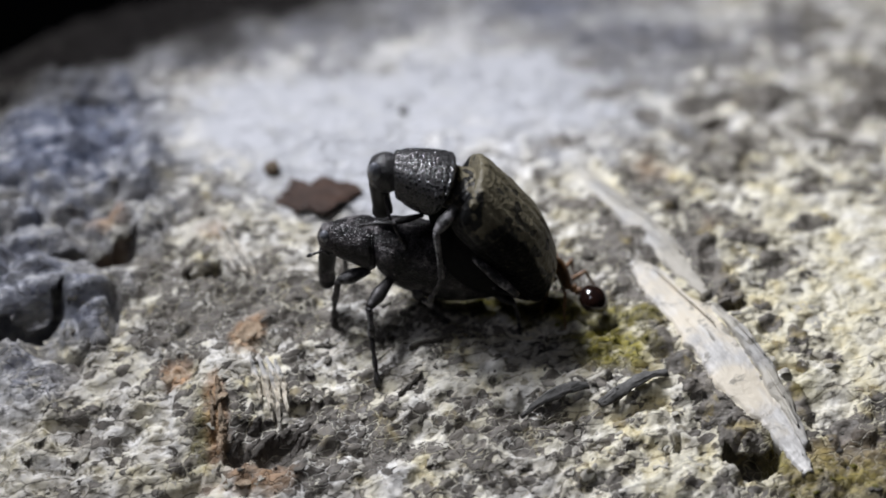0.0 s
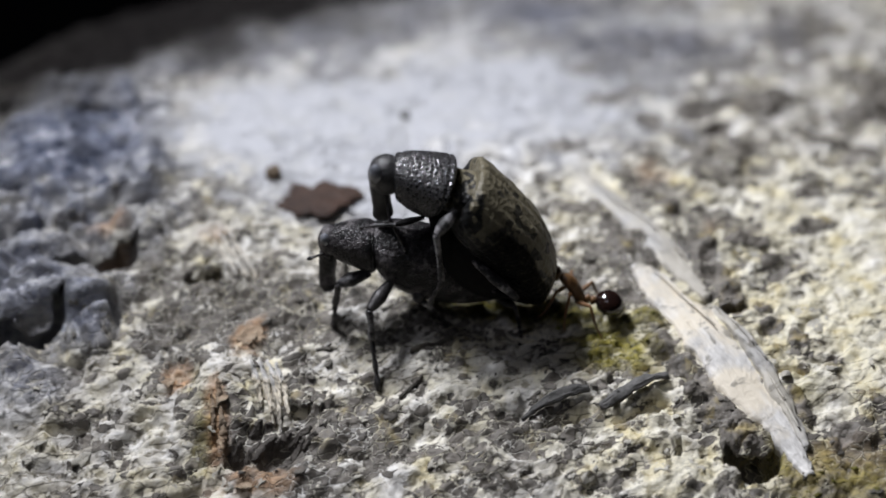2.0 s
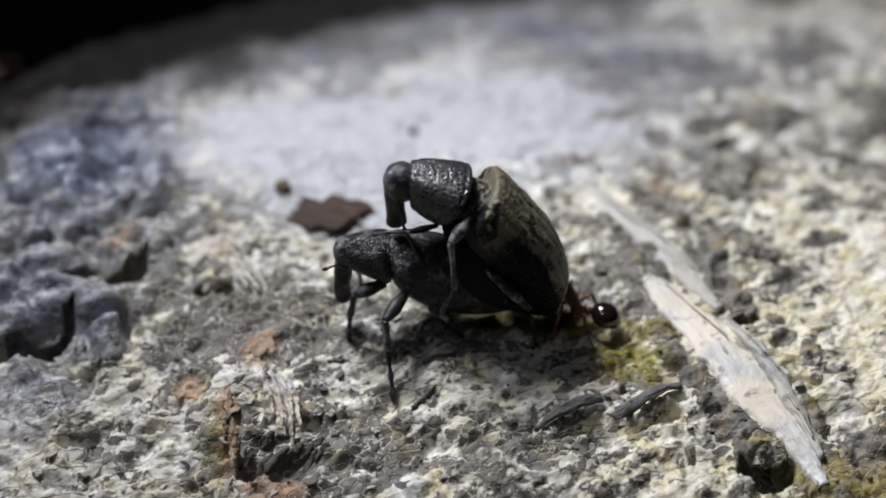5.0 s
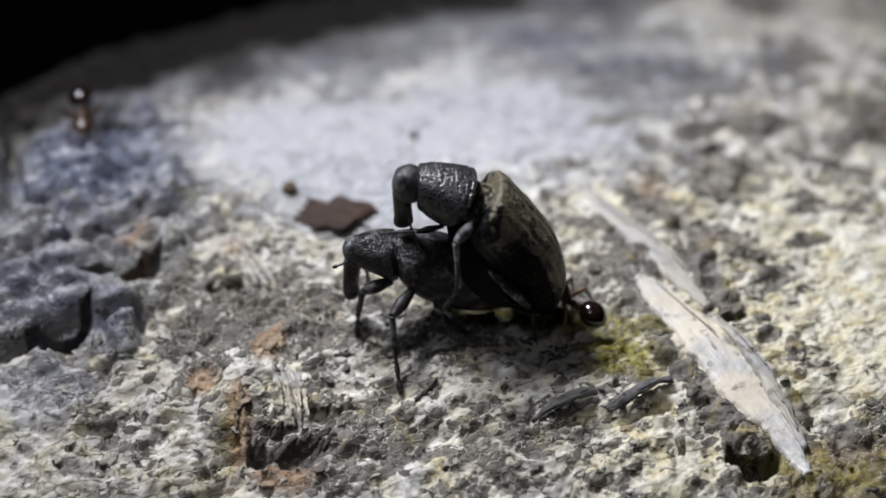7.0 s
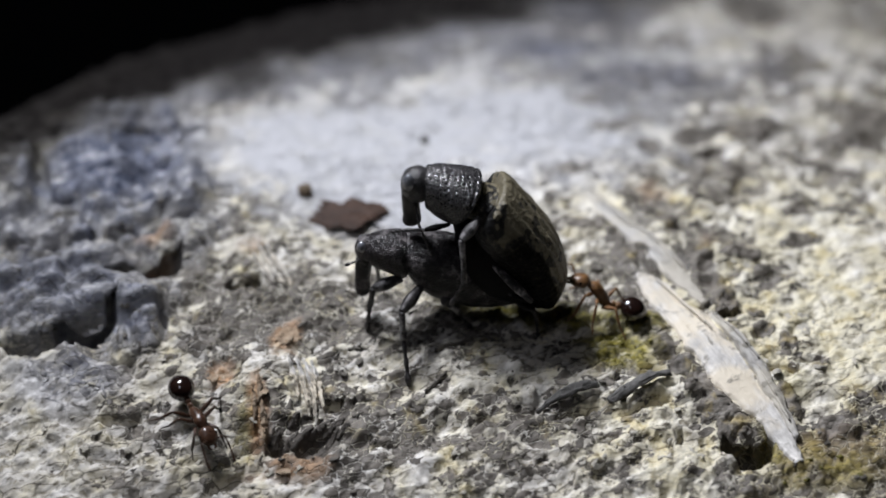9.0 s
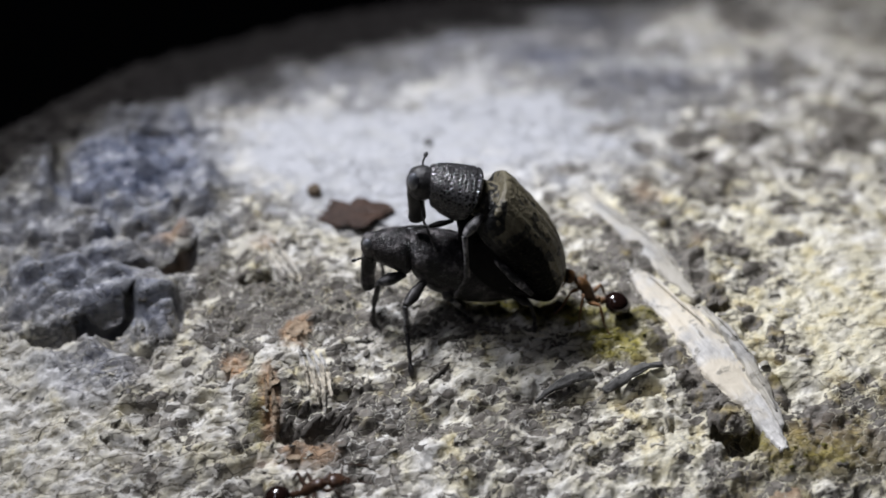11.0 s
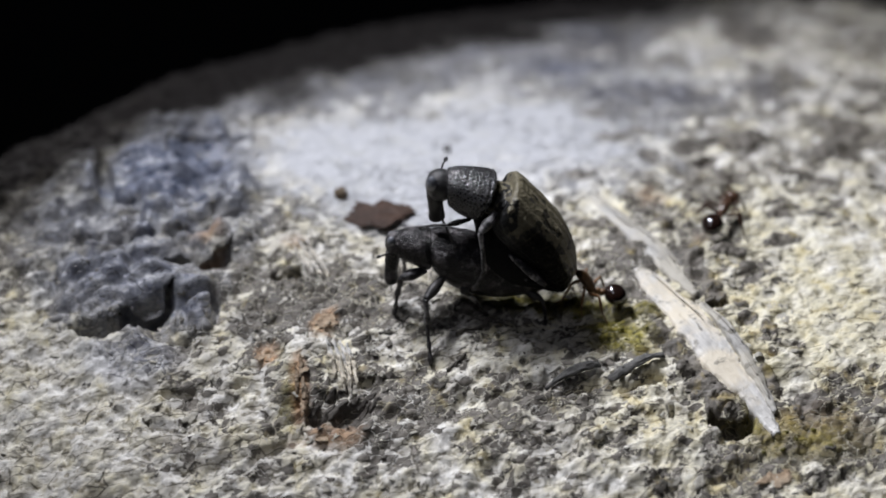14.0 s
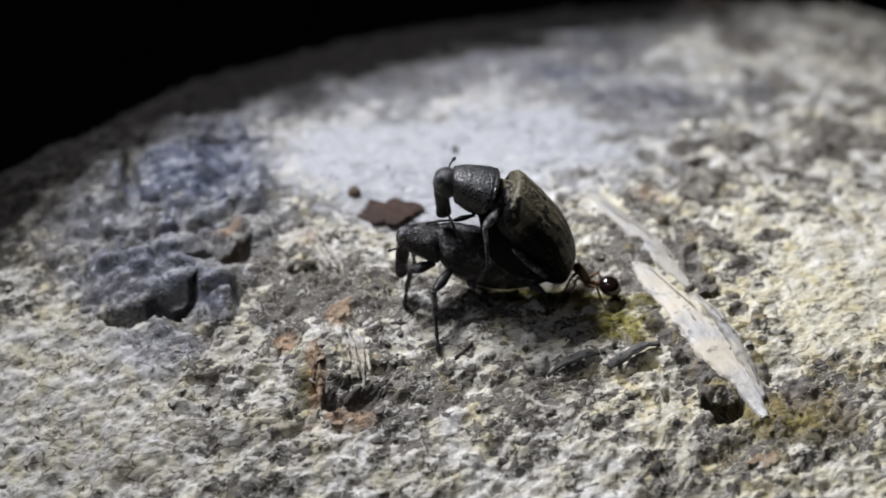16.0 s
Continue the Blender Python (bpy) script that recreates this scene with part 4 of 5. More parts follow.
# ---- pieces lying on the log ----
def strip(name, line, half, thick, label, material, seed, category="splinter", ragged=0.25, fibres=0, sink=0.06, arch=0.0):
    """A long split piece of wood along rows of (x, y) with a half-width per row, frayed at its edges and ends."""
    rows = smooth_line([(x, y, h) for (x, y), h in zip(line, half)], 14)
    at = (rows[len(rows) // 2, 0], rows[len(rows) // 2, 1], 0)
    across = 15
    loops = []
    bed = np.array([max(top(x + u * h, y + u * h * 0.4) for u in (-0.9, -0.45, 0, 0.45, 0.9)) for x, y, h in rows])
    pad = np.pad(bed, 8, mode="edge")
    bed = np.convolve(pad, np.ones(17) / 17, mode="valid")
    for i, (x, y, h) in enumerate(rows):
        d = rows[min(i + 1, len(rows) - 1), :2] - rows[max(i - 1, 0), :2]
        d /= np.linalg.norm(d)
        side = np.array((-d[1], d[0]))
        wide = [h * (1 + ragged * (0.5 * float(value_noise(i * 0.23, 0.5 + q, seed)) + 0.3 * float(value_noise(i * 0.9, 4.5 + q, seed + 1)))) for q in (0, 9)]
        up, dn = [], []
        for k in range(across):
            u = -1 + 2 * k / (across - 1)
            h = wide[u > 0]
            jag = 0.05 * float(value_noise(i * 0.5, k * 3.1, seed + 3))
            px, py = x + side[0] * u * h + jag, y + side[1] * u * h
            g = bed[i] if len(rows) > 40 else 0.5 * (bed[i] + top(px, py))
            crown = thick * (1 - abs(u) ** 3) + 0.025 * float(value_noise(k * 1.7, i * 0.06, seed + 7)) + 0.015 * float(value_noise(k * 4.1, i * 0.1, seed + 9))
            rise = sink + arch * math.sin(math.pi * i / (len(rows) - 1)) * (1 + 0.5 * u)
            up.append((px - at[0], py - at[1], g + rise + max(crown, 0.02)))
            dn.append((px - at[0], py - at[1], g + rise - 0.06 if arch else g - 0.7))
        loops.append(up + dn[::-1])
    ob = part(name, rings(bmesh.new(), loops), material)
    ob.location = V(*at)
    for f in range(fibres):
        i0 = int(len(rows) * (0.08 + 0.2 * f + 0.05 * float(lattice(f, 3, seed))) % (len(rows) * 0.7))
        i1 = min(i0 + int(len(rows) * 0.3), len(rows) - 1)
        u = 0.95 * float(lattice(f, 7, seed))
        line3 = []
        for i in range(i0, i1, 2):
            d = rows[min(i + 1, len(rows) - 1), :2] - rows[max(i - 1, 0), :2]
            d /= np.linalg.norm(d)
            px, py = rows[i, 0] - d[1] * u * rows[i, 2], rows[i, 1] + d[0] * u * rows[i, 2]
            k = (i - i0) / (i1 - i0)
            line3.append((px, py, bed[i] + thick * (1 - abs(u) ** 3) + 0.06 + 0.10 * k * k, 0.075 * (1 - 0.7 * abs(2 * k - 1))))
        part("fibre", tube(line3, 6, at, 2), material, ob)
    return tagged(ob, label, category)


def flake(name, x, y, rx, ry, turn, thick, label, material, seed, category, tilt=(0, 0), lift=0.05, group=""):
    """A thin curled irregular scrap with a broken rim, lying on the crust."""
    bm = bmesh.new()
    n, m = 36, 6
    loops = []
    for s in (1, -1):
        rr = range(1, m + 1) if s == 1 else range(m, 0, -1)
        for j in rr:
            r = j / m
            loop = []
            for k in range(n):
                a = 2 * math.pi * k / n
                rim = 1 + 0.55 * noise.fractal(Vector((math.cos(a) * 1.5, math.sin(a) * 1.5, seed)), 0.6, 2.1, 5)
                px, py = r * rx * rim * math.cos(a), r * ry * rim * math.sin(a)
                pz = 0.18 * r * r * math.sin(a * 2 + seed) * min(rx, ry) + 0.10 * noise.noise(Vector((px * 1.6, py * 1.6, seed)))
                e = thick * (1 - r ** 4 * 0.8) * 0.5
                loop.append((px, py, pz + s * e))
            loops.append(loop)
    rings(bm, loops)
    ob = part(name, bm, material)
    ob.matrix_world = pose(x * MM, y * MM, (top(x, y) + lift) * MM, tilt[0], tilt[1], turn)
    return tagged(ob, label, category, group)


def seed(x, y, r, label, material, salt):
    """A small round seed with a wrinkled coat, lying on the crust."""
    bm = ball((0, 0, 0), (r, r * 0.96, r * 0.95), None, (0, 0, 0), 4, 0.15, 1.1, salt)
    for v in bm.verts:
        p = Vector((v.co.x * 0.75 + 0.2 * v.co.y, v.co.y * 1.5, v.co.z)) + Vector((salt, 3, 1))
        v.co.z += r * 0.12 * noise.fractal(p, 1.0, 2.0, 3)
    ob = part("seed", bm, material)
    ob.location = V(x, y, top(x, y) + r * 0.5)
    return tagged(ob, label, "seed", "seeds")


def scatter(name, count, weight, size, material, label, category, seed, kind_of):
    """Many small crust pieces in one mesh, where weight(x, y) lets them lie."""
    rng = np.random.default_rng(seed)
    x, y = rng.uniform(-27, 24, count * 6), rng.uniform(-18, 30, count * 6)
    keep = rng.uniform(0, 1, len(x)) < weight(x, y)
    x, y = x[keep][:count], y[keep][:count]
    z = height(x, y)
    verts, faces = [], []
    for i in range(len(x)):
        r = size * rng.uniform(0.45, 1.0) ** 1.6 * 1.2
        st, tw = rng.uniform(0.35, 0.8), rng.normal(0.2, 0.5)
        base = len(verts)
        n = 9
        ph = rng.uniform(0.55, 1.25, n * 2)
        tx, ty = rng.normal(0, 0.18, 2) if kind_of == "plate" else (0, 0)
        ct, sn = math.cos(tw), math.sin(tw)
        prof = ((1.0, -0.12), (0.92, 0.20), (0.5, 0.42)) if kind_of == "knob" else ((1.04, -0.16), (0.97, 0.0), (0.6, 0.025))
        for j, (pr, pz) in enumerate(prof):
            for k in range(n):
                a = 2 * math.pi * k / n
                u, v = pr * r * ph[k] * math.cos(a), pr * r * ph[k] * math.sin(a) * st
                q = pz * r * (1 + 0.4 * (ph[k + n] - 0.9))
                verts.append(((x[i] + u * ct - v * sn) * MM, (y[i] + u * sn + v * ct) * MM, (z[i] - 0.03 + q + u * tx + v * ty) * MM))
        verts.append((x[i] * MM, y[i] * MM, (z[i] + prof[-1][1] * r * 1.15) * MM))
        for j in range(2):
            for k in range(n):
                p, q = base + j * n + k, base + j * n + (k + 1) % n
                faces.append((p, q, q + n, p + n))
        for k in range(n):
            faces.append((base + 2 * n + k, base + 2 * n + (k + 1) % n, base + 3 * n))
    me = bpy.data.meshes.new(name)
    me.from_pydata(verts, [], faces)
    me.materials.append(material)
    me.shade_smooth()
    return tagged(new(name, me), label, category, kind="stuff")


def weight_dark(x, y):
    d, m, s, r, b, w, o = zones(x, y)
    return bare(x, y) * (1 - o) * np.clip((d - 0.30) * 1.4, 0, 1) * (1 - 0.95 * s) * (0.35 + 0.65 * (fbm(x * 0.9, y * 0.9, 61, 2) > -0.1))


def weight_pale(x, y):
    d, m, s, r, b, w, o = zones(x, y)
    return bare(x, y) * (1 - o) * np.clip(0.9 - d, 0, 1) * (1 - 0.95 * s) * (1 - b) * (1 - m)


def weight_moss(x, y):
    return bare(x, y) * zones(x, y)[1] * 0.9


scatter("lichen_islands", 900, weight_dark, 0.22, lichen_dark, "flat dark grey lichen islands on the bark", "lichen", 3, "plate")
scatter("crust_flakes", 700, weight_pale, 0.28, pale_crumb, "pale cream flaking crust on the bark", "crust", 4, "plate")
scatter("moss_tufts", 900, weight_moss, 0.16, moss, "yellow-green moss tufts under the weevils", "moss", 5, "knob")

# splintered wood lying across the log
strip("wood_splinter", SPLINTER, [0.34, 0.82, 0.98, 1.0, 0.98, 0.62, 0.42, 0.2], 0.16, "long pale split wood splinter on the crusted log", wood_pale, 2, fibres=1, ragged=0.35, sink=-0.05)
strip("wood_splinter", BACK_SPLINTER, [0.30, 0.48, 0.58, 0.55, 0.48, 0.2], 0.12, "narrow grey wood splinter beside a wider one", wood_grey, 5, fibres=3, ragged=0.5, sink=-0.02)
strip("wood_splinter", [(10.9, -2.3), (12.25, -4.5), (13.2, -6.5), (14.05, -8.9)], [0.10, 0.30, 0.34, 0.12], 0.17, "thin weathered fibre at the edge of a wood splinter", wood_grey, 8, fibres=5, ragged=0.8, sink=0.02)

# dark chips and needles in front of the weevils
strip("bark_chip", [(5.9, -7.15), (7.2, -6.5), (8.7, -5.85)], [0.12, 0.24, 0.16], 0.10, "dark grey bark chip lying on pale crust", chip_dark, 12, "bark chip", 0.35, 0, 0.26, 0.22)
near_chip = strip("bark_chip", [(2.8, -7.4), (4.1, -6.95), (5.5, -6.4)], [0.06, 0.17, 0.12], 0.09, "long dark bark chip beside another chip", chip_dark, 13, "bark chip", 0.35, 0, 0.20, 0.18)
strip("needle", [(-2.15, -6.8), (-1.7, -6.3), (-1.2, -5.75)], [0.04, 0.08, 0.04], 0.12, "thin dark needle on the crust", lichen_dark, 14, "needle")
strip("needle", [(-1.7, -4.85), (-0.9, -4.55), (-0.05, -4.25)], [0.04, 0.08, 0.05], 0.14, "short dark needle near the weevil's feet", lichen_dark, 15, "needle")
# small dark ridges side by side in front of the pale fibres
for k, (x, y, l) in enumerate(((-8.7, -8.3, 0.5), (-8.1, -8.4, 0.8), (-7.5, -8.3, 0.9), (-7.0, -8.0, 0.8), (-6.5, -7.7, 0.6), (-7.9, -7.5, 0.5), (-7.3, -7.2, 0.4), (-6.3, -8.3, 0.7), (-6.0, -7.7, 0.6), (-6.8, -8.7, 0.6), (-5.7, -8.2, 0.5))):
    strip("bark_ridge", [(x - l * 0.5, y - l * 0.55), (x, y), (x + l * 0.5, y + l * 0.45)], [0.06, 0.15, 0.07], 0.10, "short dark bark ridge beside pale wood fibres", bark_brown, 50 + k, "bark ridge", 0.8, 0, 0.02)
flake("leaf_scrap", -5.95, 4.0, 1.9, 1.05, -14, 0.14, "torn dark brown leaf scrap on pale wood", brown_leaf, 3.3, "leaf scrap", (10, -4), 0.25)
seed(-8.0, 5.9, 0.36, "small brown round seed on pale wood", seed_mat, 6.1)
seed(-2.2, 10.6, 0.24, "tiny dark seed on pale wood", chip_dark, 7.7)
for x0, y0, x1, y1, h, sd in ((-9.5, -6.0, -9.45, -7.2, 0.12, 22), (-9.35, -7.0, -9.1, -8.6, 0.13, 30), (-9.7, -6.6, -9.6, -7.9, 0.09, 32), (-7.6, -4.7, -6.9, -6.6, 0.13, 124), (-7.9, -4.8, -7.3, -6.9, 0.15, 125), (-7.2, -4.9, -6.6, -6.9, 0.12, 126), (-8.2, -5.0, -7.7, -6.6, 0.11, 127), (-10.0, 1.9, -8.6, -0.5, 0.13, 128), (-9.6, 1.8, -8.3, -0.3, 0.12, 129), (-10.2, 1.4, -9.1, -0.4, 0.11, 130), (-7.4, -5.4, -6.9, -7.4, 0.12, 131), (-7.6, -5.9, -7.2, -7.2, 0.10, 132)):
    pale = sd > 100
    strip("wood_fibre", [(x0, y0), ((x0 + x1) / 2 + 0.08, (y0 + y1) / 2), (x1, y1)], [h * 0.4, h, h * 0.4], 0.14, "pale frayed wood fibre standing off the bark" if pale else "rusty orange wood fibre on grey bark", wood_pale if pale else rust_wood, sd, "wood fibre", 0.6)
for k, (x, y, r, q, turn) in enumerate(((-8.3, -3.2, 0.42, 0.5, 20), (-8.5, -3.9, 0.36, 0.42, 50), (-7.95, -3.6, 0.22, 0.3, 0), (-11.2, -5.0, 0.4, 0.34, 10), (-11.6, -5.5, 0.26, 0.22, 40), (-9.3, -6.7, 0.22, 0.35, 0), (-9.2, -8.2, 0.22, 0.3, 20), (-8.2, -9.7, 0.45, 0.2, 10), (-14.0, 2.3, 0.5, 0.25, 15), (13.8, -12.1, 0.8, 0.4, 15))):
    flake("rust_flake", x, y, r, q, turn, 0.12, "mottled tan and rust-orange wood flake on grey bark", rust_wood, 2.7 + 1.3 * k, "wood flake", (6, -5), 0.03, "rust-orange flakes")


def ledge(x, y, rx, ry, turn, thick, label, seed):
    """An undercut plate of the crust whose top carries the log's own surface out over a hollow."""
    n, m = 72, 14
    c, s = math.cos(radians(turn)), math.sin(radians(turn))
    a = np.arange(n) * 2 * math.pi / n
    rim = 1 + 0.32 * fbm(np.cos(a) * 1.6 + seed, np.sin(a) * 1.6, 5, 4)
    r = np.concatenate([np.linspace(0.02, 1.0, m), np.linspace(0.97, 0.02, m)])[:, None]
    u, v = r * rim * rx * np.cos(a), r * rim * ry * np.sin(a)
    px, py = x + u * c - v * s, y + u * s + v * c
    z = height(px, py, False) + 0.07 - 0.20 * r ** 6
    z[m:] -= thick * (1 - r[m:] ** 8) + 0.05
    bm = rings(bmesh.new(), [[(px[j, k] - x, py[j, k] - y, z[j, k]) for k in range(n)] for j in range(2 * m)])
    cols = [np.broadcast_to(q, px.shape).reshape(-1) for q in zones(px, py)]
    cols.append(plates(px, py).reshape(-1))
    for name, pick in (("zone", (0, 1, 2)), ("zone2", (3, 4, 5)), ("zone3", (6, None, 7))):
        lay = bm.verts.layers.float_color.new(name)
        for i, vert in enumerate(bm.verts):
            vert[lay] = (*(0.0 if p is None else float(cols[p][i]) for p in pick), 1)
    ob = part("bark_ledge", bm, bark)
    ob.location = V(x, y, 0)
    return tagged(ob, label, "bark ledge", "bark ledges")


ledge(-15.55, 1.98, 2.2, 1.0, 21, 0.2, "grey crusted bark ledge over a narrow black hollow", 1.7)
ledge(-18.1, -1.62, 2.3, 1.22, 34, 0.18, "rounded grey bark lip over a slanting black crevice", 4.4)
ledge(11.9, -8.3, 1.25, 0.85, 20, 0.3, "dark lichen ledge over a hollow beside a wood splinter", 9.3)
ledge(11.6, -1.85, 0.75, 0.5, 10, 0.3, "dark lichen edge over a small hole", 3.1)
ledge(-10.6, 0.15, 0.8, 0.42, 6, 0.3, "grey bark edge over a small round hole", 6.6)
ledge(-6.1, -6.2, 0.55, 0.36, -20, 0.25, "pale bark edge over a small hole", 8.2)


def patch_meshes(count, material, seed):
    """A few broken, curled lichen plates of about 1 mm, shared by all the patches."""
    out = []
    rng = np.random.default_rng(seed)
    for q in range(count):
        n = 13
        ph = 1 + 0.30 * rng.normal(0, 1, n).clip(-1.6, 1.6)
        curl = rng.uniform(0.0, 0.07)
        verts, faces = [], []
        for pr, pz in ((1.0, -0.20), (1.0, -0.01), (0.90, 0.015), (0.45, 0.01)):
            for k in range(n):
                a = 2 * math.pi * k / n
                r = pr * (1 + (ph[k] - 1) * pr)
                verts.append((0.5 * r * math.cos(a) * MM, 0.32 * r * math.sin(a) * MM, (pz + (curl * r * r * max(0, math.sin(a + q)) if pz > 0 else 0)) * MM))
        verts.append((0, 0, 0.02 * MM))
        for j in range(3):
            for k in range(n):
                p, s = j * n + k, j * n + (k + 1) % n
                faces.append((p, s, s + n, p + n))
        faces += [(3 * n + k, 3 * n + (k + 1) % n, 4 * n) for k in range(n)]
        me = bpy.data.meshes.new("lichen_patch")
        me.from_pydata(verts, [], faces)
        me.materials.append(material)
        me.shade_smooth()
        out.append(me)
    return out


def lay_patches(name, count, meshes, weight, seed, low, high):
    """Single plates bedded in the crust of the near part of the log."""
    rng = np.random.default_rng(seed)
    x, y = rng.uniform(-17, 16, 9000), rng.uniform(-13, 5, 9000)
    keep = rng.uniform(0, 1, 9000) < weight(x, y)
    made = 0
    for px, py in zip(x[keep], y[keep]):
        if made == count:
            break
        gx, gy = top(px + 0.3, py) - top(px - 0.3, py), top(px, py + 0.3) - top(px, py - 0.3)
        ob = new(name, meshes[made % len(meshes)])
        ob.parent = ground
        k = float(rng.uniform(low, high))
        ob.matrix_basis = Matrix.Translation(V(px, py, top(px, py) - 0.04)) @ Vector((-gx / 0.6, -gy / 0.6, 1)).to_track_quat("Z", "Y").to_matrix().to_4x4() @ pose(0, 0, 0, 0, 0, float(rng.normal(12, 28))) @ Matrix.Scale(k, 4)
        made += 1


upper, raised_antenna = upper_weevil()
lower = lower_weevil()
cam.data.dof.focus_object = near_chip
ant_one, ant_one_legs = build_ant("reddish ant with black gaster tugging at the weevil", ant_red, ant_leg, 0.55)
ant_two, ant_two_legs = build_ant("dark brown ant with glossy black gaster walking around", ant_dark, ant_leg_dark)


# ---- what moves ----
UPPER = [(0, -0.07, 0.06, 3.0), (1.0, -0.08, 0.08, 3.0), (1.9, -0.08, 0.06, 2.6), (2.5, -0.12, 0.02, 1.4), (3.0, -0.08, 0.06, 1.4), (3.5, -0.13, 0.06, 1.7), (4.0, -0.12, 0.10, 1.7), (6.5, 0.02, 0.02, 0.0), (8.5, 0, 0, 0),
         (9.0, -0.07, 0.12, 0.3), (11.5, -0.03, 0.27, 1.2), (12.0, -0.03, 0.34, 1.8), (13.0, 0.01, 0.38, 2.5), (14.0, 0.0, 0.40, 3.0), (15.0, -0.02, 0.44, 2.9), (16.0, -0.08, 0.44, 3.1)]
LOWER = [(0, -0.22, 0, 0.0), (1.5, -0.26, 0, 0.0), (2.5, -0.2, 0, 0), (4.0, -0.18, 0, 0), (6.5, 0, 0, 0), (8.5, 0, 0, 0), (9.0, -0.08, 0, -0.3), (11.5, -0.15, 0, -0.5), (14, -0.15, 0, -1.0), (16, -0.2, 0, -1.4)]
# first ant: seconds, middle of the gaster (x, y), way it faces, pitch
ANT_ONE = [
    (0, 5.67, -2.7, 148, 10), (0.5, 6.56, -2.5, 174, 14), (1, 6.4, -2.69, 174, 14), (1.5, 6.35, -2.9, 174, 14),
    (1.9, 6.3, -2.85, 174, 14), (2.5, 6.29, -2.69, 174, 14), (3, 6.12, -2.71, 174, 14), (3.5, 6.14, -2.71, 174, 14),
    (4, 6.0, -2.78, 174, 14), (6.5, 5.28, -2.89, 148, 10), (7, 5.32, -2.95, 148, 10), (7.5, 5.36, -2.94, 148, 10),
    (8, 5.34, -2.93, 148, 10), (8.5, 5.38, -2.92, 148, 10), (8.7, 5.9, -2.85, 160, 12), (9, 7.06, -2.74, 174, 14),
    (11.5, 6.47, -2.84, 174, 14), (12, 6.38, -2.81, 174, 14), (12.5, 6.23, -2.83, 174, 14), (13, 6.25, -2.72, 174, 14),
    (13.5, 6.23, -2.64, 174, 14), (14, 6.26, -2.6, 174, 14), (14.5, 6.36, -2.37, 174, 14), (15, 6.31, -2.34, 174, 14),
    (15.5, 6.19, -2.4, 174, 14), (16, 6.03, -2.5, 174, 14)]
# second ant: seconds, middle of the gaster (x, y), way it faces
ANT_TWO = [
    (0.0, -31.0, 8.0, -20), (2.0, -30.5, 9.0, 30), (4.0, -29.0, 11.0, 40), (5.0, -25.0, 14.5, 20),
    (5.7, -21.5, 15.6, -20), (6.3, -18.74, 14.52, -70), (6.6, -18.42, 12.38, -80), (6.9, -18.29, 11.38, -80),
    (7.1, -18.15, 10.33, -80), (7.5, -17.61, 6.75, -80), (7.8, -17.05, 2.7, -75), (8.1, -16.3, -2.16, -70),
    (8.4, -15.42, -4.56, -62), (8.5, -14.76, -5.06, -60), (8.7, -13.29, -6.11, -30), (9.0, -12.97, -6.54, -60),
    (9.2, -13.1, -8.49, -65), (9.6, -12.8, -11.0, -70), (10.0, -11.8, -12.8, -50), (10.4, -10.4, -13.6, -20),
    (10.8, -9.0, -13.2, 15), (11.3, -6.47, -11.35, 5), (11.5, -1.67, -11.02, 10), (11.7, 2.28, -9.82, 12),
    (11.9, 4.88, -9.48, 0), (12.1, 7.81, -9.97, -5), (12.3, 8.41, -10.47, -5), (12.5, 7.3, -10.07, 8),
    (12.7, 7.35, -8.58, 70), (12.9, 7.52, -6.79, 72), (13.1, 7.73, -6.41, 62), (13.3, 8.22, -5.4, 60),
    (13.5, 9.53, -3.31, 75), (13.7, 10.69, -0.51, 60), (13.9, 11.27, 1.5, 58), (14.1, 12.36, 3.67, 68),
    (14.3, 12.83, 7.9, 88), (14.4, 12.63, 10.01, 105), (14.6, 12.08, 14.3, 112), (14.8, 11.53, 19.38, 100),
    (15.0, 12.05, 24.37, 75), (15.2, 13.09, 27.06, 65), (15.4, 14.41, 31.77, 78), (15.6, 14.56, 33.21, 77),
    (15.8, 15.56, 36.47, 76), (16.0, 16.02, 38.54, 75)]


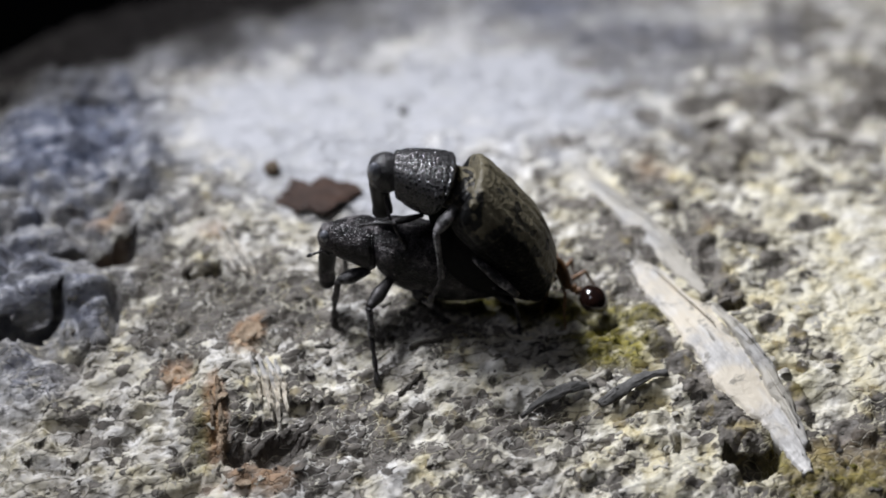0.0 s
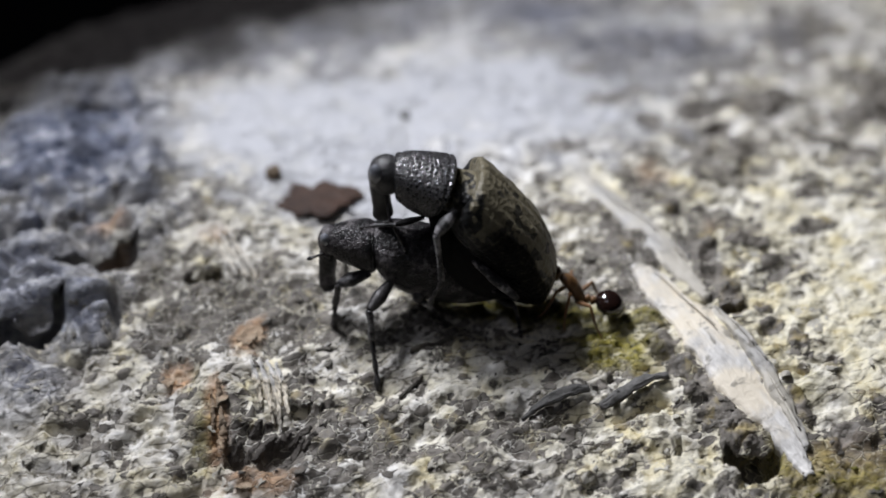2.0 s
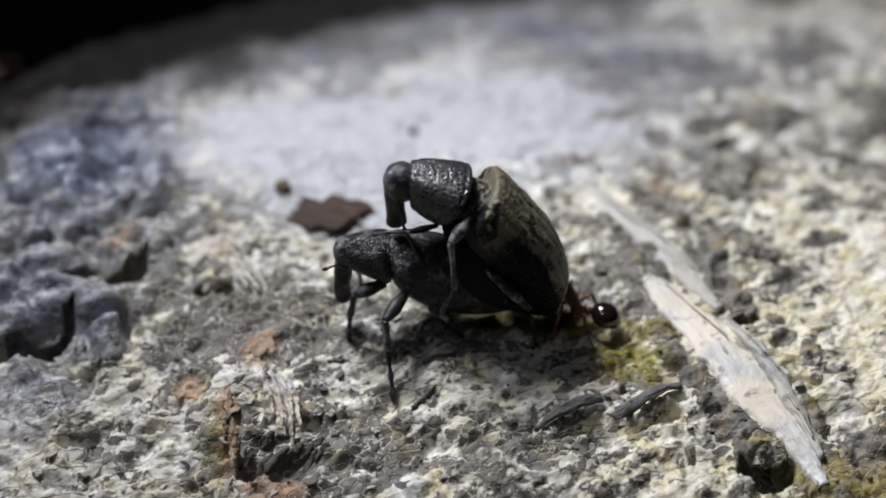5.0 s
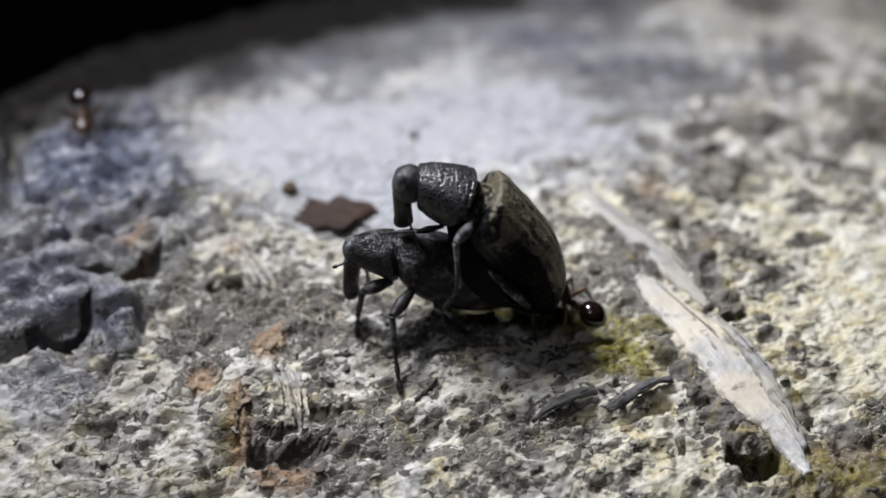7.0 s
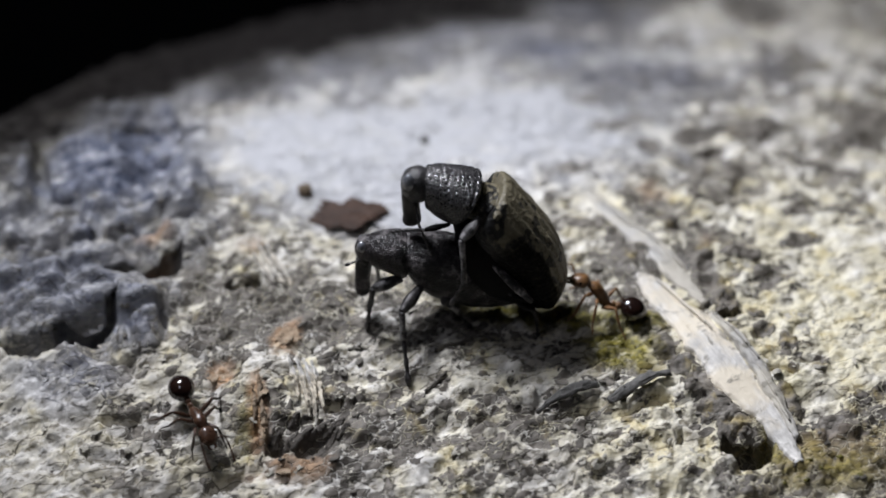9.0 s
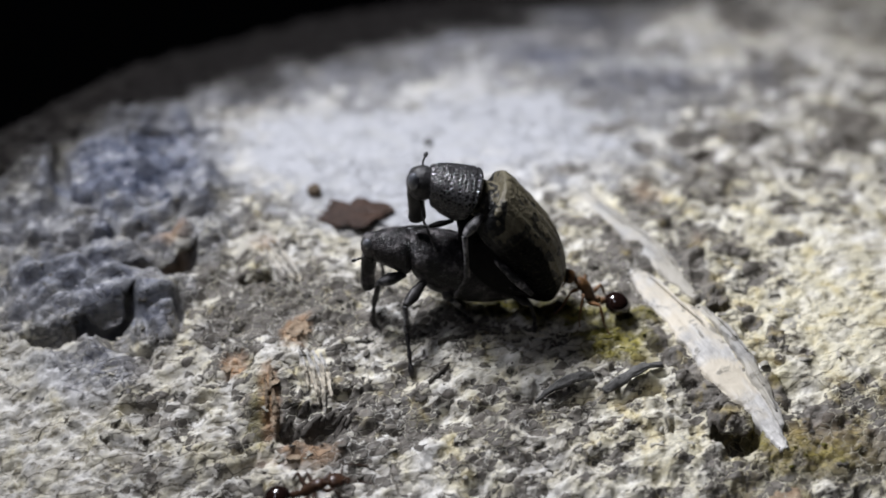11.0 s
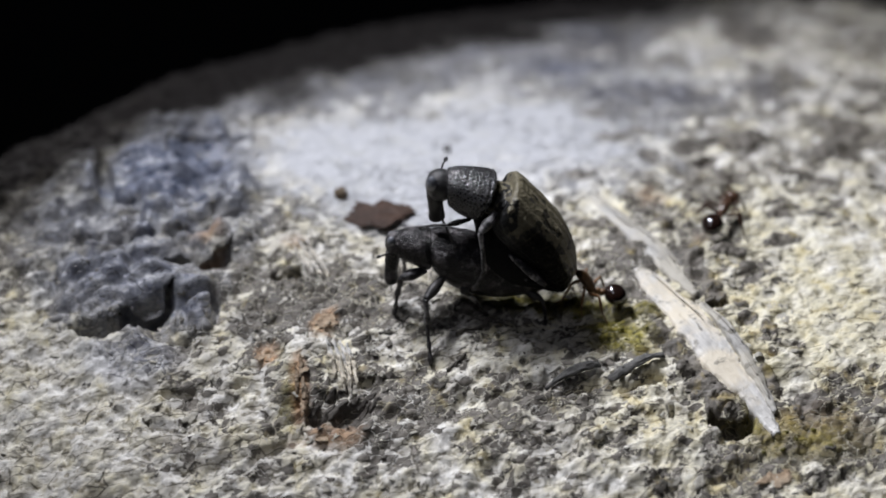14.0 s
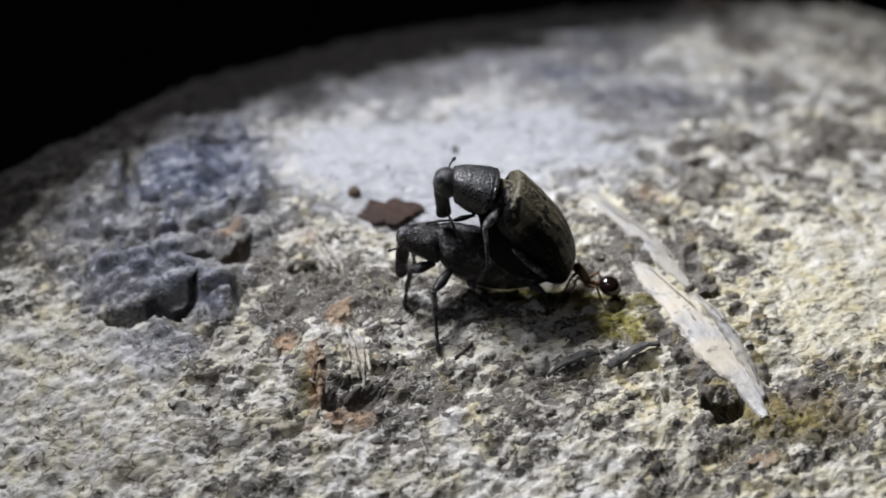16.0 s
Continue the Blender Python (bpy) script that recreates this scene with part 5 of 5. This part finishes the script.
def seat(x, y, yaw, pitch=0.0, lift=0.0, span=0.9):
    """A pose on the crust for an ant whose gaster lies over (x, y)."""
    c, s = math.cos(yaw), math.sin(yaw)
    ox, oy = x + 1.3 * c, y + 1.3 * s
    zs = [float(base_height(np.array([ox + a * c]), np.array([oy + a * s]))[0]) for a in (-span, 0, span)]
    slope = math.degrees(math.atan2(zs[2] - zs[0], 2 * span))
    ground = max(top(ox + a * c - b * s, oy + a * s + b * c) for a in (-0.7, 0, 0.7) for b in (-0.6, 0, 0.6))
    return Matrix.Translation(V(ox, oy, ground * 0.5 + zs[1] * 0.5 + 0.15 + lift)) @ pose(0, 0, 0, 0, 0, math.degrees(yaw)) @ pose(0, 0, 0, 0, -slope - pitch, 0)


def motions():
    walk(upper, [(t, pose((1.0 + dx) * MM, -2.5 * MM, (5.0 + dz) * MM, 0, -turn, 0)) for t, dx, dz, turn in UPPER])
    joint = Matrix.Translation(raised_antenna.location)
    walk(raised_antenna, [(t, joint @ pose(0, 0, 0, 0, a, 0)) for t, a in ((0, -168), (9.2, -168), (9.9, -110), (10.6, -50), (11.3, 0), (12.5, 4), (14, -6), (16, 0))])
    walk(lower, [(t, pose((-1.0 + dx) * MM, -2.5 * MM, (0.9 + dz) * MM, 0, -turn, 0)) for t, dx, dz, turn in LOWER])
    walk(ant_one, [(t, seat(x, y, radians(yaw), pitch)) for t, x, y, yaw, pitch in ANT_ONE])
    walk(ant_two, [(t, seat(x, y, radians(yaw), 0, 1.1 * math.exp(-((x + 16.7) / 2.5) ** 2 - ((y + 0.2) / 3.5) ** 2) + 0.35 * math.exp(-((x + 18) / 2.5) ** 2 - ((y - 8.5) / 4.5) ** 2))) for t, x, y, yaw in ANT_TWO])
    # stepping legs: opposite tripods swing in turn
    for legs, size, rate, end in ((ant_two_legs, 20, 4.0, 16.0), (ant_one_legs, 6, 1.3, 16.0)):
        for i, l in enumerate(legs):
            start = Matrix.Translation(l.location)
            phase = math.pi * (i % 3 % 2 ^ (i // 3))
            steps = int(end * rate * 2)
            walk(l, [(k / (rate * 2), start @ pose(0, 0, 0, 5 * math.sin(k * math.pi / 2 + phase), 0, size * math.sin(k * math.pi + phase + math.pi / 2))) for k in range(steps + 1)])


lay_patches("lichen_patch", 290, patch_meshes(9, lichen_dark, 5), weight_dark, 8, 0.3, 0.75)
lay_patches("crust_plate", 290, patch_meshes(9, pale_crumb, 6), weight_pale, 9, 0.3, 0.8)

motions()
